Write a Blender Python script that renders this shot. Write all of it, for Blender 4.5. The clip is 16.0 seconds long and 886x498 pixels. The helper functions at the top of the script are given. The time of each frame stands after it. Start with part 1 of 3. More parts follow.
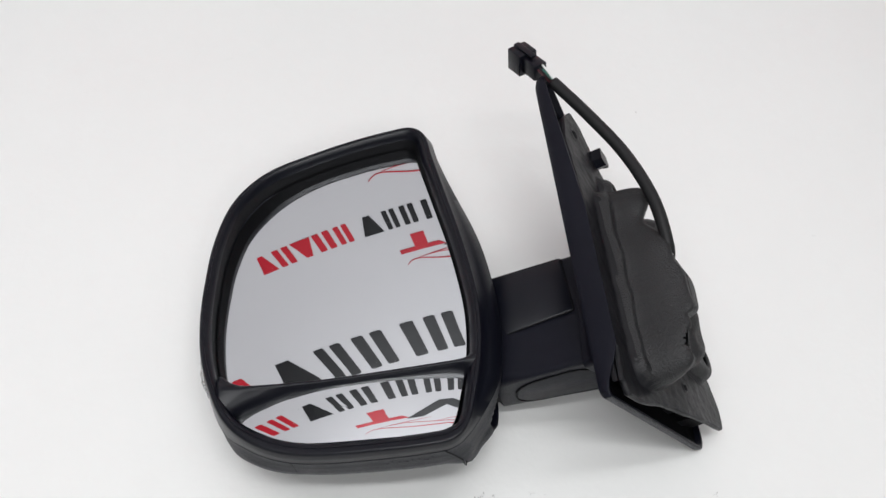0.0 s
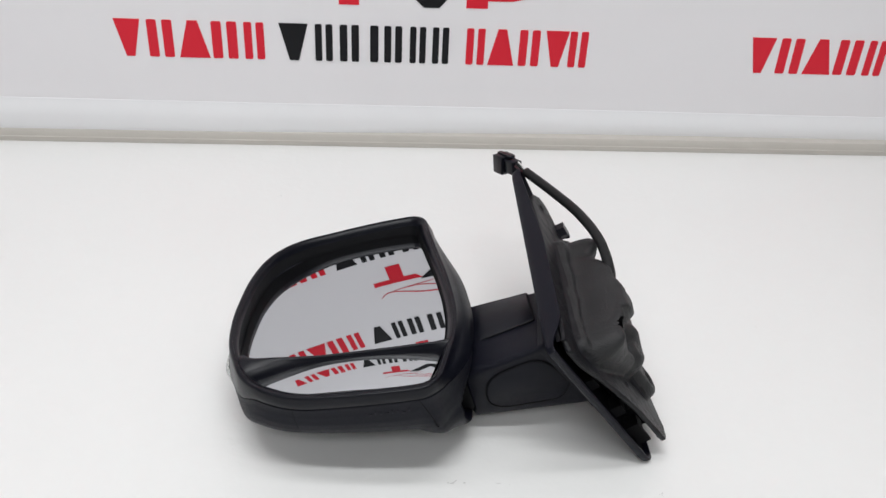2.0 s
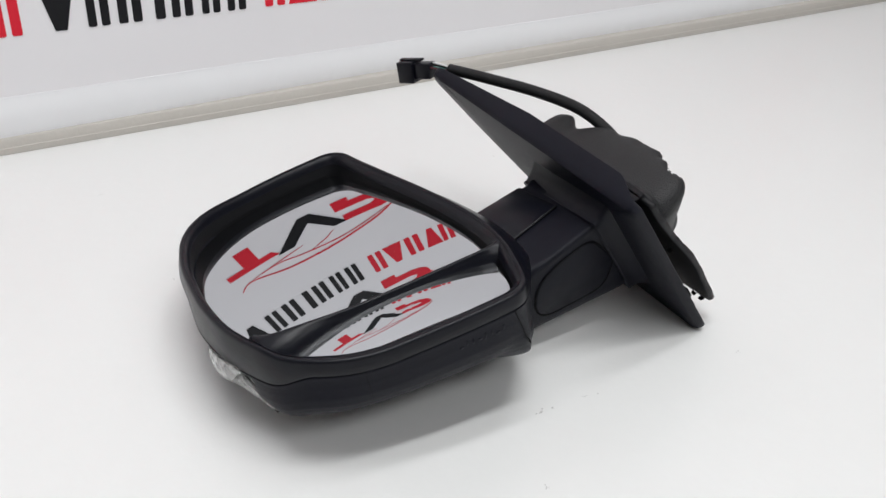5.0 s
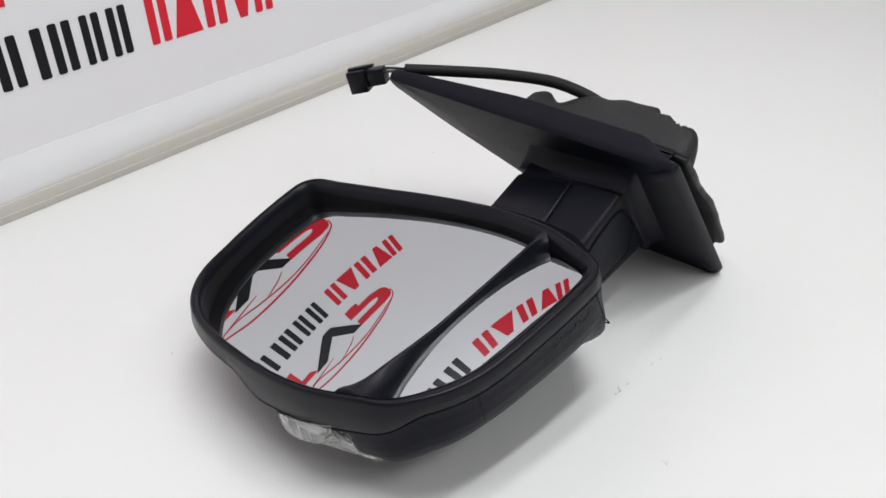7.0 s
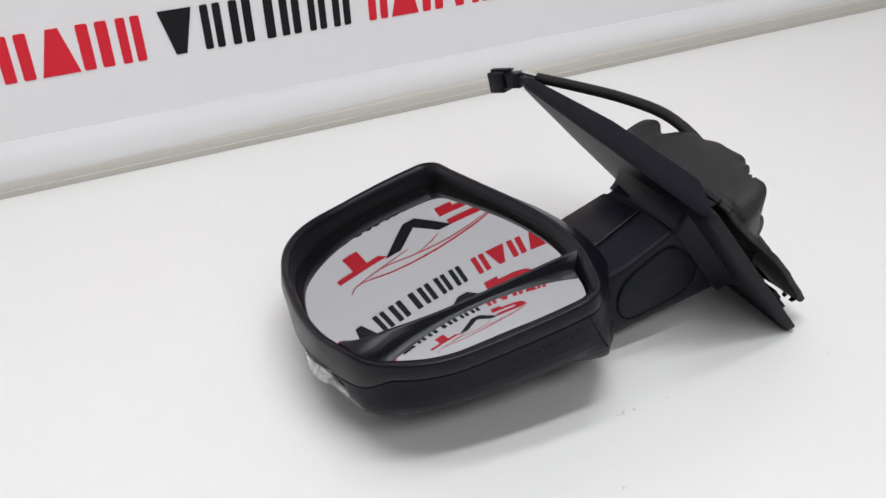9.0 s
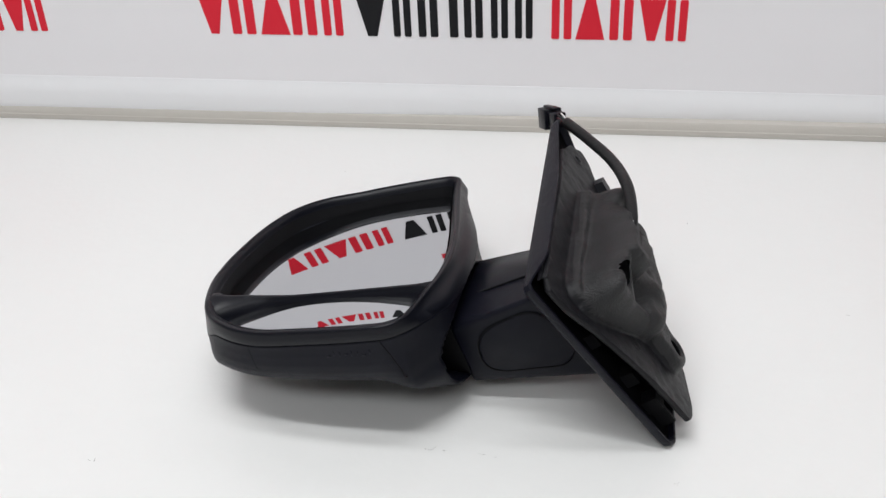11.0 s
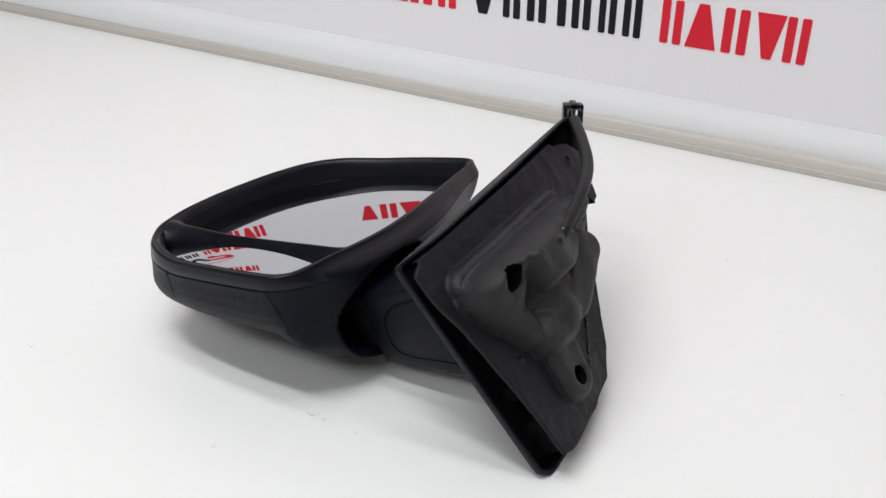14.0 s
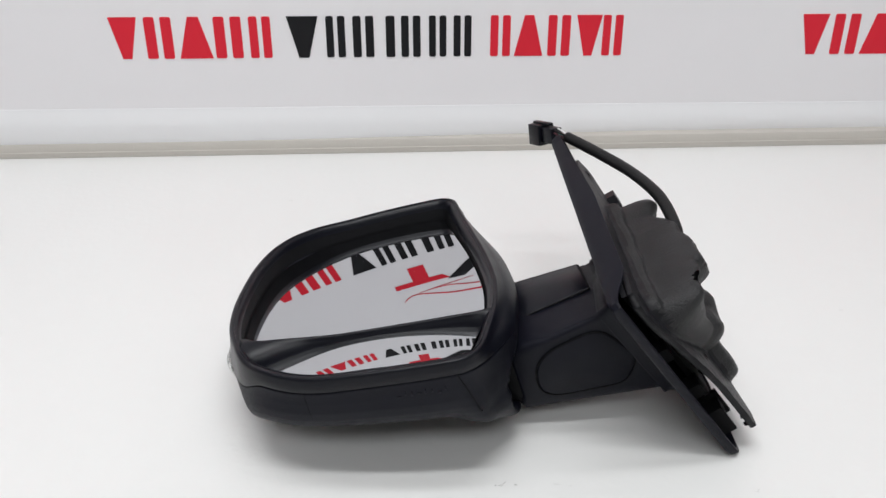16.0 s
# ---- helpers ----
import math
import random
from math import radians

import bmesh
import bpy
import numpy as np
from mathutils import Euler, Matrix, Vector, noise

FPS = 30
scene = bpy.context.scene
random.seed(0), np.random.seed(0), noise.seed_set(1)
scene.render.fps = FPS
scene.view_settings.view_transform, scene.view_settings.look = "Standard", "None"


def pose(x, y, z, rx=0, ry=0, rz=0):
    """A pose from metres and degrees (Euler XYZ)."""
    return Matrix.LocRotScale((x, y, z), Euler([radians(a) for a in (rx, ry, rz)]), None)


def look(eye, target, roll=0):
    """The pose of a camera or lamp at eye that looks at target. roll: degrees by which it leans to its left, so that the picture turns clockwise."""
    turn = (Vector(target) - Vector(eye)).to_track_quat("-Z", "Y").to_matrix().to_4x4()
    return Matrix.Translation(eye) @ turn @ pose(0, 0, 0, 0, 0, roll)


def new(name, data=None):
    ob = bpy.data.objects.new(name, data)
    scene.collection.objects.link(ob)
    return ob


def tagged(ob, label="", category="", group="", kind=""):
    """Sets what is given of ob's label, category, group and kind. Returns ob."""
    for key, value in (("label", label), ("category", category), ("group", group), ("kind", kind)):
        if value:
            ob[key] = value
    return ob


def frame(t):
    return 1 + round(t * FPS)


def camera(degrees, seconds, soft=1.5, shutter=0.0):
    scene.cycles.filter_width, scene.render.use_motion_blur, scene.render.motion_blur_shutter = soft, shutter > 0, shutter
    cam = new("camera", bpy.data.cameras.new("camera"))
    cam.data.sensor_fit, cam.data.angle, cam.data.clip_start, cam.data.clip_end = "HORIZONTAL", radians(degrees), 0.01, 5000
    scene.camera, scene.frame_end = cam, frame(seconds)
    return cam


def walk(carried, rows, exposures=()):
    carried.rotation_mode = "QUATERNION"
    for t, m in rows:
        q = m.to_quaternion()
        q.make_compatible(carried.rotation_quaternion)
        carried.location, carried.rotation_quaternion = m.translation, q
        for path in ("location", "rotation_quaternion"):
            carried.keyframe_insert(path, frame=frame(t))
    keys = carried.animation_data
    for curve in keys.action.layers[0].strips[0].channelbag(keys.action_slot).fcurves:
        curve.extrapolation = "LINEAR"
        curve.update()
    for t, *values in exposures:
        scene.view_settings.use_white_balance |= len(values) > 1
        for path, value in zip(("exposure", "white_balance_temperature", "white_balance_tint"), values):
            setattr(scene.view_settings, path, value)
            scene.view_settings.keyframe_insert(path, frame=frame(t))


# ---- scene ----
cam = camera(49.7, 16.0, soft=1.5)
PATH = [
    (0, (-0.072, -0.242, 0.603), (0.13, 0.881, -1.039), 5.0),
    (0.5, (-0.069, -0.301, 0.632), (0.13, 0.912, -0.946), 3.7),
    (1, (-0.095, -0.391, 0.647), (0.164, 0.903, -0.856), 4.8),
    (1.5, (-0.094, -0.465, 0.624), (0.107, 1.023, -0.698), 3.2),
    (2, (-0.047, -0.52, 0.546), (0.074, 1.132, -0.574), 3.0),
    (2.5, (-0.024, -0.537, 0.450), (0.050, 1.218, -0.507), 3.6),
    (3, (-0.013, -0.528, 0.393), (0.046, 1.263, -0.496), 3.5),
    (3.5, (-0.072, -0.497, 0.386), (0.161, 1.283, -0.495), 4.4),
    (4, (-0.172, -0.45, 0.381), (0.328, 1.232, -0.578), 4.3),
    (4.5, (-0.244, -0.413, 0.385), (0.469, 1.161, -0.623), 3.3),
    (4.7, (-0.264, -0.401, 0.384), (0.535, 1.129, -0.625), 3.0),
    (6.8, (-0.375, -0.291, 0.384), (0.807, 0.951, -0.647), -3.7),
    (7, (-0.379, -0.278, 0.375), (0.823, 0.952, -0.646), -4.3),
    (7.5, (-0.386, -0.272, 0.378), (0.808, 0.963, -0.646), -5.0),
    (8, (-0.366, -0.303, 0.395), (0.75, 1.012, -0.618), -4.7),
    (8.5, (-0.333, -0.362, 0.401), (0.568, 1.108, -0.614), -4.0),
    (10.8, (0.078, -0.506, 0.427), (-0.161, 1.202, -0.586), -2.8),
    (11, (0.112, -0.492, 0.423), (-0.224, 1.211, -0.57), -2.8),
    (11.5, (0.221, -0.44, 0.408), (-0.369, 1.204, -0.566), -1.1),
    (12, (0.303, -0.398, 0.398), (-0.528, 1.143, -0.569), -0.8),
    (12.5, (0.333, -0.381, 0.379), (-0.654, 1.056, -0.6), -0.4),
    (13, (0.346, -0.364, 0.37), (-0.677, 1.043, -0.618), -0.4),
    (13.5, (0.342, -0.365, 0.371), (-0.644, 1.067, -0.618), -0.2),
    (14, (0.316, -0.404, 0.396), (-0.542, 1.108, -0.592), 0.0),
    (14.5, (0.235, -0.453, 0.412), (-0.335, 1.189, -0.577), 1.1),
    (15, (0.083, -0.48, 0.42), (-0.118, 1.249, -0.564), 0.4),
    (15.5, (-0.018, -0.49, 0.418), (-0.044, 1.261, -0.548), -0.6),
    (16, (-0.05, -0.473, 0.411), (0.027, 1.281, -0.548), 0.0),
]
walk(cam, [(t, look(eye, target, roll)) for t, eye, target, roll in PATH],
     exposures=[(0.0, -0.03), (0.5, -0.05), (1.0, -0.20), (1.5, -0.13), (2.0, -0.05), (2.5, -0.03), (12.0, -0.03), (13.5, 0.02), (16.0, -0.02)])

# ---- world and light ----
world = bpy.data.worlds.new("room_air")
scene.world = world
world.use_nodes = True
world.node_tree.nodes["Background"].inputs[0].default_value = (0.9, 0.95, 1.0, 1)
world.node_tree.nodes["Background"].inputs[1].default_value = 0.05


def area_lamp(name, where, target, sx, sy, watts, colour):
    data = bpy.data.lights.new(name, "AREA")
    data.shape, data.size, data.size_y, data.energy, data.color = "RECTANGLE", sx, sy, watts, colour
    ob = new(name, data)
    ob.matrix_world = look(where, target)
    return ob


area_lamp("ceiling_lamp_key", (-0.12, -0.47, 1.88), (-0.12, -0.47, 0), 1.2, 0.14, 15.4, (0.966, 0.98, 0.992))
# far and back are added fill without known fixtures, to lift shadows and banner
area_lamp("fill_lamp_far", (-0.1, -1.7, 1.88), (-0.1, -1.7, 0), 1.8, 0.6, 23, (0.966, 0.98, 0.992))
area_lamp("fill_lamp_back", (-0.12, -0.02, 1.88), (-0.12, -0.02, 0), 1.6, 0.16, 10.8, (0.966, 0.98, 0.992))


# ---- materials ----
def material(name, colour, rough=0.5, metal=0.0, vary=0.0, scale=40.0, bump=0.0, bump_scale=400.0, stain=0.0, stain_scale=4.0, **more):
    m = bpy.data.materials.new(name)
    m.use_nodes = True
    nt = m.node_tree
    b = nt.nodes["Principled BSDF"]
    b.inputs["Base Color"].default_value = (*colour, 1)
    b.inputs["Roughness"].default_value, b.inputs["Metallic"].default_value = rough, metal
    for key, value in more.items():
        b.inputs[key.replace("_", " ")].default_value = value
    coords = nt.nodes.new("ShaderNodeTexCoord")
    if vary or stain:
        fine = nt.nodes.new("ShaderNodeTexNoise")
        fine.inputs["Scale"].default_value, fine.inputs["Detail"].default_value = scale, 6
        broad = nt.nodes.new("ShaderNodeTexNoise")
        broad.inputs["Scale"].default_value, broad.inputs["Detail"].default_value = stain_scale, 4
        for n in (fine, broad):
            nt.links.new(coords.outputs["Object"], n.inputs["Vector"])
        total = nt.nodes.new("ShaderNodeMath")
        total.operation = "MULTIPLY_ADD"
        total.inputs[1].default_value = vary
        nt.links.new(fine.outputs["Fac"], total.inputs[0])
        offset = nt.nodes.new("ShaderNodeMath")
        offset.operation = "MULTIPLY_ADD"
        offset.inputs[1].default_value, offset.inputs[2].default_value = stain, 1.0 - 0.5 * (vary + stain)
        nt.links.new(broad.outputs["Fac"], offset.inputs[0])
        nt.links.new(offset.outputs[0], total.inputs[2])
        mix = nt.nodes.new("ShaderNodeVectorMath")
        mix.operation = "SCALE"
        mix.inputs[0].default_value = colour
        nt.links.new(total.outputs[0], mix.inputs["Scale"])
        nt.links.new(mix.outputs[0], b.inputs["Base Color"])
        rr = nt.nodes.new("ShaderNodeMapRange")
        rr.inputs["To Min"].default_value, rr.inputs["To Max"].default_value = max(0.02, rough - 0.08), min(1.0, rough + 0.08)
        nt.links.new(fine.outputs["Fac"], rr.inputs["Value"])
        nt.links.new(rr.outputs[0], b.inputs["Roughness"])
    if bump:
        grain = nt.nodes.new("ShaderNodeTexNoise")
        grain.inputs["Scale"].default_value, grain.inputs["Detail"].default_value = bump_scale, 3
        nt.links.new(coords.outputs["Object"], grain.inputs["Vector"])
        bm_node = nt.nodes.new("ShaderNodeBump")
        bm_node.inputs["Strength"].default_value, bm_node.inputs["Distance"].default_value = bump, 0.001
        nt.links.new(grain.outputs["Fac"], bm_node.inputs["Height"])
        nt.links.new(bm_node.outputs[0], b.inputs["Normal"])
    return m


TABLE = material("white_laminate", (0.80, 0.80, 0.79), 0.38, vary=0.02, scale=60, stain=0.03, stain_scale=2.5, bump=0.2, bump_scale=130)
WALL = material("grey_wall_paint", (0.50, 0.495, 0.485), 0.8, vary=0.03, stain=0.04, bump=0.2)
CEILING = material("off_white_ceiling_paint", (0.74, 0.74, 0.73), 0.85, vary=0.03, stain=0.04, bump=0.2)
FLOOR = material("grey_floor_vinyl", (0.32, 0.31, 0.30), 0.5, vary=0.1, stain=0.1)
VINYL = material("white_banner_vinyl", (0.84, 0.825, 0.845), 0.55, vary=0.015, stain=0.03, stain_scale=3, bump=0.12, bump_scale=900)
HEM = material("glossy_white_hem", (0.84, 0.84, 0.855), 0.4, vary=0.02, stain=0.03)
STRIP = material("beige_grey_strip", (0.53, 0.50, 0.46), 0.6, vary=0.06, stain=0.1, stain_scale=6, bump=0.2)
RED = material("red_print_ink", (0.70, 0.018, 0.038), 0.5, vary=0.04, Specular_IOR_Level=0.25)
BLACK = material("black_print_ink", (0.010, 0.010, 0.012), 0.5, vary=0.1, Specular_IOR_Level=0.2)
PLASTIC = material("black_grained_plastic", (0.0046, 0.0050, 0.0100), 0.44, vary=0.25, scale=120, stain=0.2, stain_scale=20, bump=0.25, bump_scale=1800, Specular_IOR_Level=0.165)
SATIN = material("black_satin_plastic", (0.0043, 0.0047, 0.0082), 0.33, vary=0.2, scale=90, stain=0.15, stain_scale=15, bump=0.1, bump_scale=1500, Specular_IOR_Level=0.25)
MATT = material("black_inner_plastic", (0.006, 0.006, 0.007), 0.6, vary=0.2, stain=0.2, bump=0.2, bump_scale=900, Specular_IOR_Level=0.12)
FOAM = material("dark_grey_moulded_foam", (0.0120, 0.0120, 0.0132), 0.50, vary=0.9, scale=800, stain=0.5, stain_scale=30, bump=0.75, bump_scale=900, Specular_IOR_Level=0.42)
SKIN = material("thin_black_foam_skin", (0.0075, 0.0075, 0.0093), 0.46, vary=0.3, scale=300, stain=0.3, stain_scale=25, bump=0.3, bump_scale=900, Specular_IOR_Level=0.22)
# near-black that stands in for the shade deep inside recesses
RECESS_SHADE = material("recess_shade_black", (0.003, 0.003, 0.0035), 0.9, vary=0.2, Specular_IOR_Level=0.03)
GLASS = material("silvered_mirror_glass", (0.61, 0.62, 0.64), 0.012, 1.0)
LENS = material("clear_ribbed_lens_plastic", (0.95, 0.95, 0.95), 0.06, Transmission_Weight=1.0, IOR=1.49)
LENS_EDGE = material("frosted_lens_plastic", (0.92, 0.92, 0.91), 0.08, Transmission_Weight=0.85, IOR=1.49)
SILVER = material("dull_reflector", (0.50, 0.50, 0.50), 0.16, 1.0, vary=0.2, scale=120, bump=0.6, bump_scale=160)
RUBBER = material("black_cable_sheath", (0.012, 0.012, 0.013), 0.5, vary=0.2, bump=0.3, bump_scale=500, Specular_IOR_Level=0.25)
WIRE_WHITE = material("white_wire", (0.75, 0.75, 0.74), 0.4)
WIRE_GREEN = material("green_wire", (0.05, 0.25, 0.2), 0.4)
WIRE_RED = material("dull_red_wire", (0.12, 0.03, 0.04), 0.4)
DIRT = material("dark_dirt_specks", (0.30, 0.29, 0.28), 0.8)


# ---- mesh helpers ----
def part(name, bm, mat, parent, label="", smooth=True):
    """Links a bmesh as one mesh object under a thing or a part."""
    bmesh.ops.recalc_face_normals(bm, faces=bm.faces)
    me = bpy.data.meshes.new(name)
    bm.to_mesh(me)
    bm.free()
    me.materials.append(mat)
    if smooth:
        me.shade_smooth()
    ob = new(name, me)
    ob.parent = parent
    return tagged(ob, label)


def sharp(ob, degrees=35):
    ob.data.set_sharp_from_angle(angle=radians(degrees))
    return ob


def thing(name, where, label, category, kind="", group=""):
    ob = new(name)
    ob.location = where
    ob.empty_display_size = 0.02
    return tagged(ob, label, category, group, kind)


def box(x0, x1, y0, y1, z0, z1, bevel=0.0, m=None):
    bm = bmesh.new()
    bmesh.ops.create_cube(bm, size=1.0)
    for v in bm.verts:
        v.co = Vector(((x0 + x1) / 2 + v.co.x * (x1 - x0), (y0 + y1) / 2 + v.co.y * (y1 - y0), (z0 + z1) / 2 + v.co.z * (z1 - z0)))
    if bevel:
        bmesh.ops.bevel(bm, geom=bm.edges[:], offset=bevel, segments=2, affect="EDGES", profile=0.5)
    if m is not None:
        bm.transform(m)
    return bm


def rings_mesh(rings, cap_first=False, cap_last=False, fan=None, closed=True):
    """A skin over rings of equally many points."""
    bm = bmesh.new()
    rows = [[bm.verts.new(p) for p in ring] for ring in rings]
    n = len(rows[0])
    for a, b in zip(rows, rows[1:]):
        for i in range(n if closed else n - 1):
            j = (i + 1) % n
            bm.faces.new((a[i], a[j], b[j], b[i]))
    if cap_first:
        bm.faces.new(rows[0])
    if cap_last:
        bm.faces.new(rows[-1])
    if fan is not None:
        c = bm.verts.new(fan)
        for i in range(n):
            bm.faces.new((rows[-1][i], rows[-1][(i + 1) % n], c))
    return bm


def smooth_path(points, steps, closed=False):
    """A Catmull-Rom curve through the points."""
    pts = [Vector(p) for p in points]
    n, out = len(pts), []
    for i in range(n if closed else n - 1):
        p = [pts[(i + k) % n] if closed else pts[min(max(i + k, 0), n - 1)] for k in (-1, 0, 1, 2)]
        for s in range(steps):
            t = s / steps
            out.append(0.5 * ((2 * p[1]) + (p[2] - p[0]) * t + (2 * p[0] - 5 * p[1] + 4 * p[2] - p[3]) * t * t + (3 * p[1] - p[0] - 3 * p[2] + p[3]) * t ** 3))
    if not closed:
        out.append(pts[-1])
    return out


def resample(pts, count, closed=True):
    loop = pts + [pts[0]] if closed else pts
    far = [0.0]
    for a, b in zip(loop, loop[1:]):
        far.append(far[-1] + (b - a).length)
    out, k = [], 0
    for i in range(count):
        d = far[-1] * i / (count if closed else count - 1)
        while k < len(loop) - 2 and far[k + 1] < d:
            k += 1
        span = max(far[k + 1] - far[k], 1e-9)
        out.append(loop[k].lerp(loop[k + 1], (d - far[k]) / span))
    return out


def tube(points, radius, seg=14, steps=10, flat=1.0):
    path = smooth_path(points, steps)
    rings, side = [], None
    for i, p in enumerate(path):
        d = (path[min(i + 1, len(path) - 1)] - path[max(i - 1, 0)]).normalized()
        side = (side - d * side.dot(d)).normalized() if side else d.orthogonal().normalized()
        up = d.cross(side)
        r = radius(i / (len(path) - 1)) if callable(radius) else radius
        rings.append([p + r * (math.cos(a) * side + flat * math.sin(a) * up) for a in (2 * math.pi * k / seg for k in range(seg))])
    return rings_mesh(rings, True, True)


def rounded(corners, radius, arc=5):
    """A closed 3D polygon with rounded corners, always arc + 1 points a corner."""
    out, n = [], len(corners)
    for i in range(n):
        a, b, c = Vector(corners[i - 1]), Vector(corners[i]), Vector(corners[(i + 1) % n])
        r = radius[i] if isinstance(radius, (list, tuple)) else radius
        p = b + (a - b).normalized() * min(r, (a - b).length * 0.45)
        q = b + (c - b).normalized() * min(r, (c - b).length * 0.45)
        for k in range(arc + 1):
            t = k / arc
            out.append(p * (1 - t) ** 2 + b * 2 * t * (1 - t) + q * t * t)
    return out


def prism(poly, offset, parent, name, mat, label="", bevel=0.0):
    """A flat polygon of 3D points with thickness along offset."""
    bm = rings_mesh([[Vector(p) for p in poly], [Vector(p) + Vector(offset) for p in poly]], True, True)
    return sharp(part(name, bm, mat, parent, label))


# ---- the room: worktop, walls, ceiling ----
def slab(name, dims, mat, label, category, bevel=0.0):
    ob = part(name, box(*dims, bevel), mat, None, label, smooth=False)
    return tagged(ob, label, category, kind="structure")


slab("worktop", (-2.0, 2.0, -1.1, 0.62, -0.04, 0.0), TABLE, "white matt laminate worktop with faint marks", "worktop", 0.002)
slab("worktop_base", (-1.95, 1.95, -1.0, 0.60, -0.78, -0.04), WALL, "plain grey base under the worktop", "base")
slab("floor", (-2.6, 2.6, -3.2, 1.6, -0.84, -0.78), FLOOR, "plain grey vinyl floor", "floor")
slab("ceiling", (-2.6, 2.6, -3.2, 1.6, 1.90, 1.96), CEILING, "plain off-white ceiling", "ceiling")
slab("wall_north", (-2.6, 2.6, 1.5, 1.6, -0.78, 1.90), WALL, "plain grey painted wall", "wall")
slab("wall_south", (-2.6, 2.6, -3.2, -3.1, -0.78, 1.90), WALL, "plain grey painted wall", "wall")
slab("wall_west", (-2.6, -2.5, -3.1, 1.5, -0.78, 1.90), WALL, "plain grey painted wall", "wall")
slab("wall_east", (2.5, 2.6, -3.1, 1.5, -0.78, 1.90), WALL, "plain grey painted wall", "wall")

# the grey strip along the back of the worktop
BACK = 0.510
STRIP_FRONT = 0.502
strip_profile = [(STRIP_FRONT, 0.0003), (STRIP_FRONT - 0.0003, 0.0062), (STRIP_FRONT + 0.0004, 0.0068), (STRIP_FRONT + 0.0008, 0.0135), (STRIP_FRONT + 0.002, 0.0155), (STRIP_FRONT + 0.004, 0.0162), (BACK + 0.035, 0.0165), (BACK + 0.035, 0.0003)]
bm = rings_mesh([[Vector((x, y, z)) for y, z in strip_profile] for x in np.linspace(-1.9, 1.9, 40)], True, True)
strip = sharp(part("back_strip", bm, STRIP, None))
tagged(strip, "beige-grey edge strip along the back of the worktop", "trim", kind="structure")

# ---- the printed banner ----
banner = thing("banner", (0, BACK, 0.0172), "white vinyl banner with red and black printed marks behind the worktop", "banner")


def banner_part(name, bm, mat, label=""):
    ob = part(name, bm, mat, banner, label)
    ob.matrix_parent_inverse = Matrix.Translation((0, -BACK, -0.0172))
    return ob


def wave(x, z):
    """The banner leans back a little towards its far end and waves slightly."""
    return 0.0015 + 0.0060 * math.tanh(x / 0.3) + 0.0012 * math.sin(3.1 * x + 0.7) + 0.0008 * math.sin(9.0 * x + 4 * z)


def sag(x):
    """It also hangs slightly lower there."""
    return -0.0052 * math.tanh(x / 0.35)


def sheet(z0, z1, front, name, mat, label):
    xs, out = np.linspace(-1.9, 1.9, 90), []
    zs = np.linspace(z0, z1, 24)
    for x in xs:
        face = [Vector((x, BACK + wave(x, z) - front((z - z0) / (z1 - z0)), z + sag(x))) for z in zs]
        back = [Vector((x, BACK + 0.022, z + sag(x))) for z in (z1, z0)]
        out.append(face + back)
    return banner_part(name, rings_mesh(out, True, True), mat, label)


sharp(sheet(0.050, 1.34, lambda t: 0.0, "face", VINYL, "white vinyl face"), 50)
sharp(sheet(0.0100, 0.050, lambda t: 0.0006 + 0.0036 * math.sin(math.pi * min(max(t, 0.01), 0.99)) ** (0.5 if t < 0.5 else 1.3), "hem", HEM, "rolled white bottom hem"), 50)


def mark(name, poly, mat, ox, oz, s, zbase=0.118, label=""):
    """One flat printed shape, a hair proud of the vinyl."""
    pts = [(ox + s * (0.97 * x - 0.004), oz + s * (z - zbase if z < 0.165 else 0.047 + 0.91 * (z - 0.165))) for x, z in poly]
    front = [Vector((x, BACK + wave(x, z) - 0.0007, z + sag(x))) for x, z in pts]
    back = [p + Vector((0, 0.0014, 0)) for p in front]
    ob = banner_part(name, rings_mesh([front, back], True, True), mat, label)
    ob.data.shade_flat()
    return ob


def ribbon(points, width):
    pts = smooth_path([(x, z, 0) for x, z in points], 6)
    left, right, n = [], [], len(pts) - 1
    for i, p in enumerate(pts):
        d = (pts[min(i + 1, n)] - pts[max(i - 1, 0)]).normalized()
        w = 0.5 * width * (0.25 + 0.75 * math.sin(math.pi * min(max(i / n, 0.06), 0.94)))
        left.append((p.x - d.y * w, p.y + d.x * w))
        right.append((p.x + d.y * w, p.y - d.x * w))
    return left + right[::-1]


# first and last place of each plain block along a row, and its shape
CELLS = [(191, 240, "v"), (247, 303, "b"), (308, 366, "a"), (367, 424, "b"), (429, 474, "b"),
         (499, 554, "v"), (564, 604, "b"), (611, 655, "b"), (673, 689, "b"), (697, 738, "b"), (747, 784, "b"), (791, 829, "b"),
         (857, 900, "b"), (904, 956, "a"), (961, 1009, "b"), (1016, 1062, "v"), (1061, 1104, "b")]


def block(kind, x0, x1):
    """Plain shapes: a bar, or a wedge either way up."""
    z0, z1, w = 0.118, 0.1615, x1 - x0
    if kind == "v":
        return [(x0, z1), (x0 + 0.34 * w, z0), (x1 - 0.34 * w, z0), (x1, z1)]
    if kind == "a":
        return [(x0, z0), (x1, z0), (x1 - 0.34 * w, z1), (x0 + 0.34 * w, z1)]
    return bar(x0, x1, z0, z1)


def bar(x0, x1, z0, z1):
    return [(p.x, p.y) for p in rounded([(x0, z0, 0), (x1, z0, 0), (x1, z1, 0), (x0, z1, 0)], 0.0018, 2)]


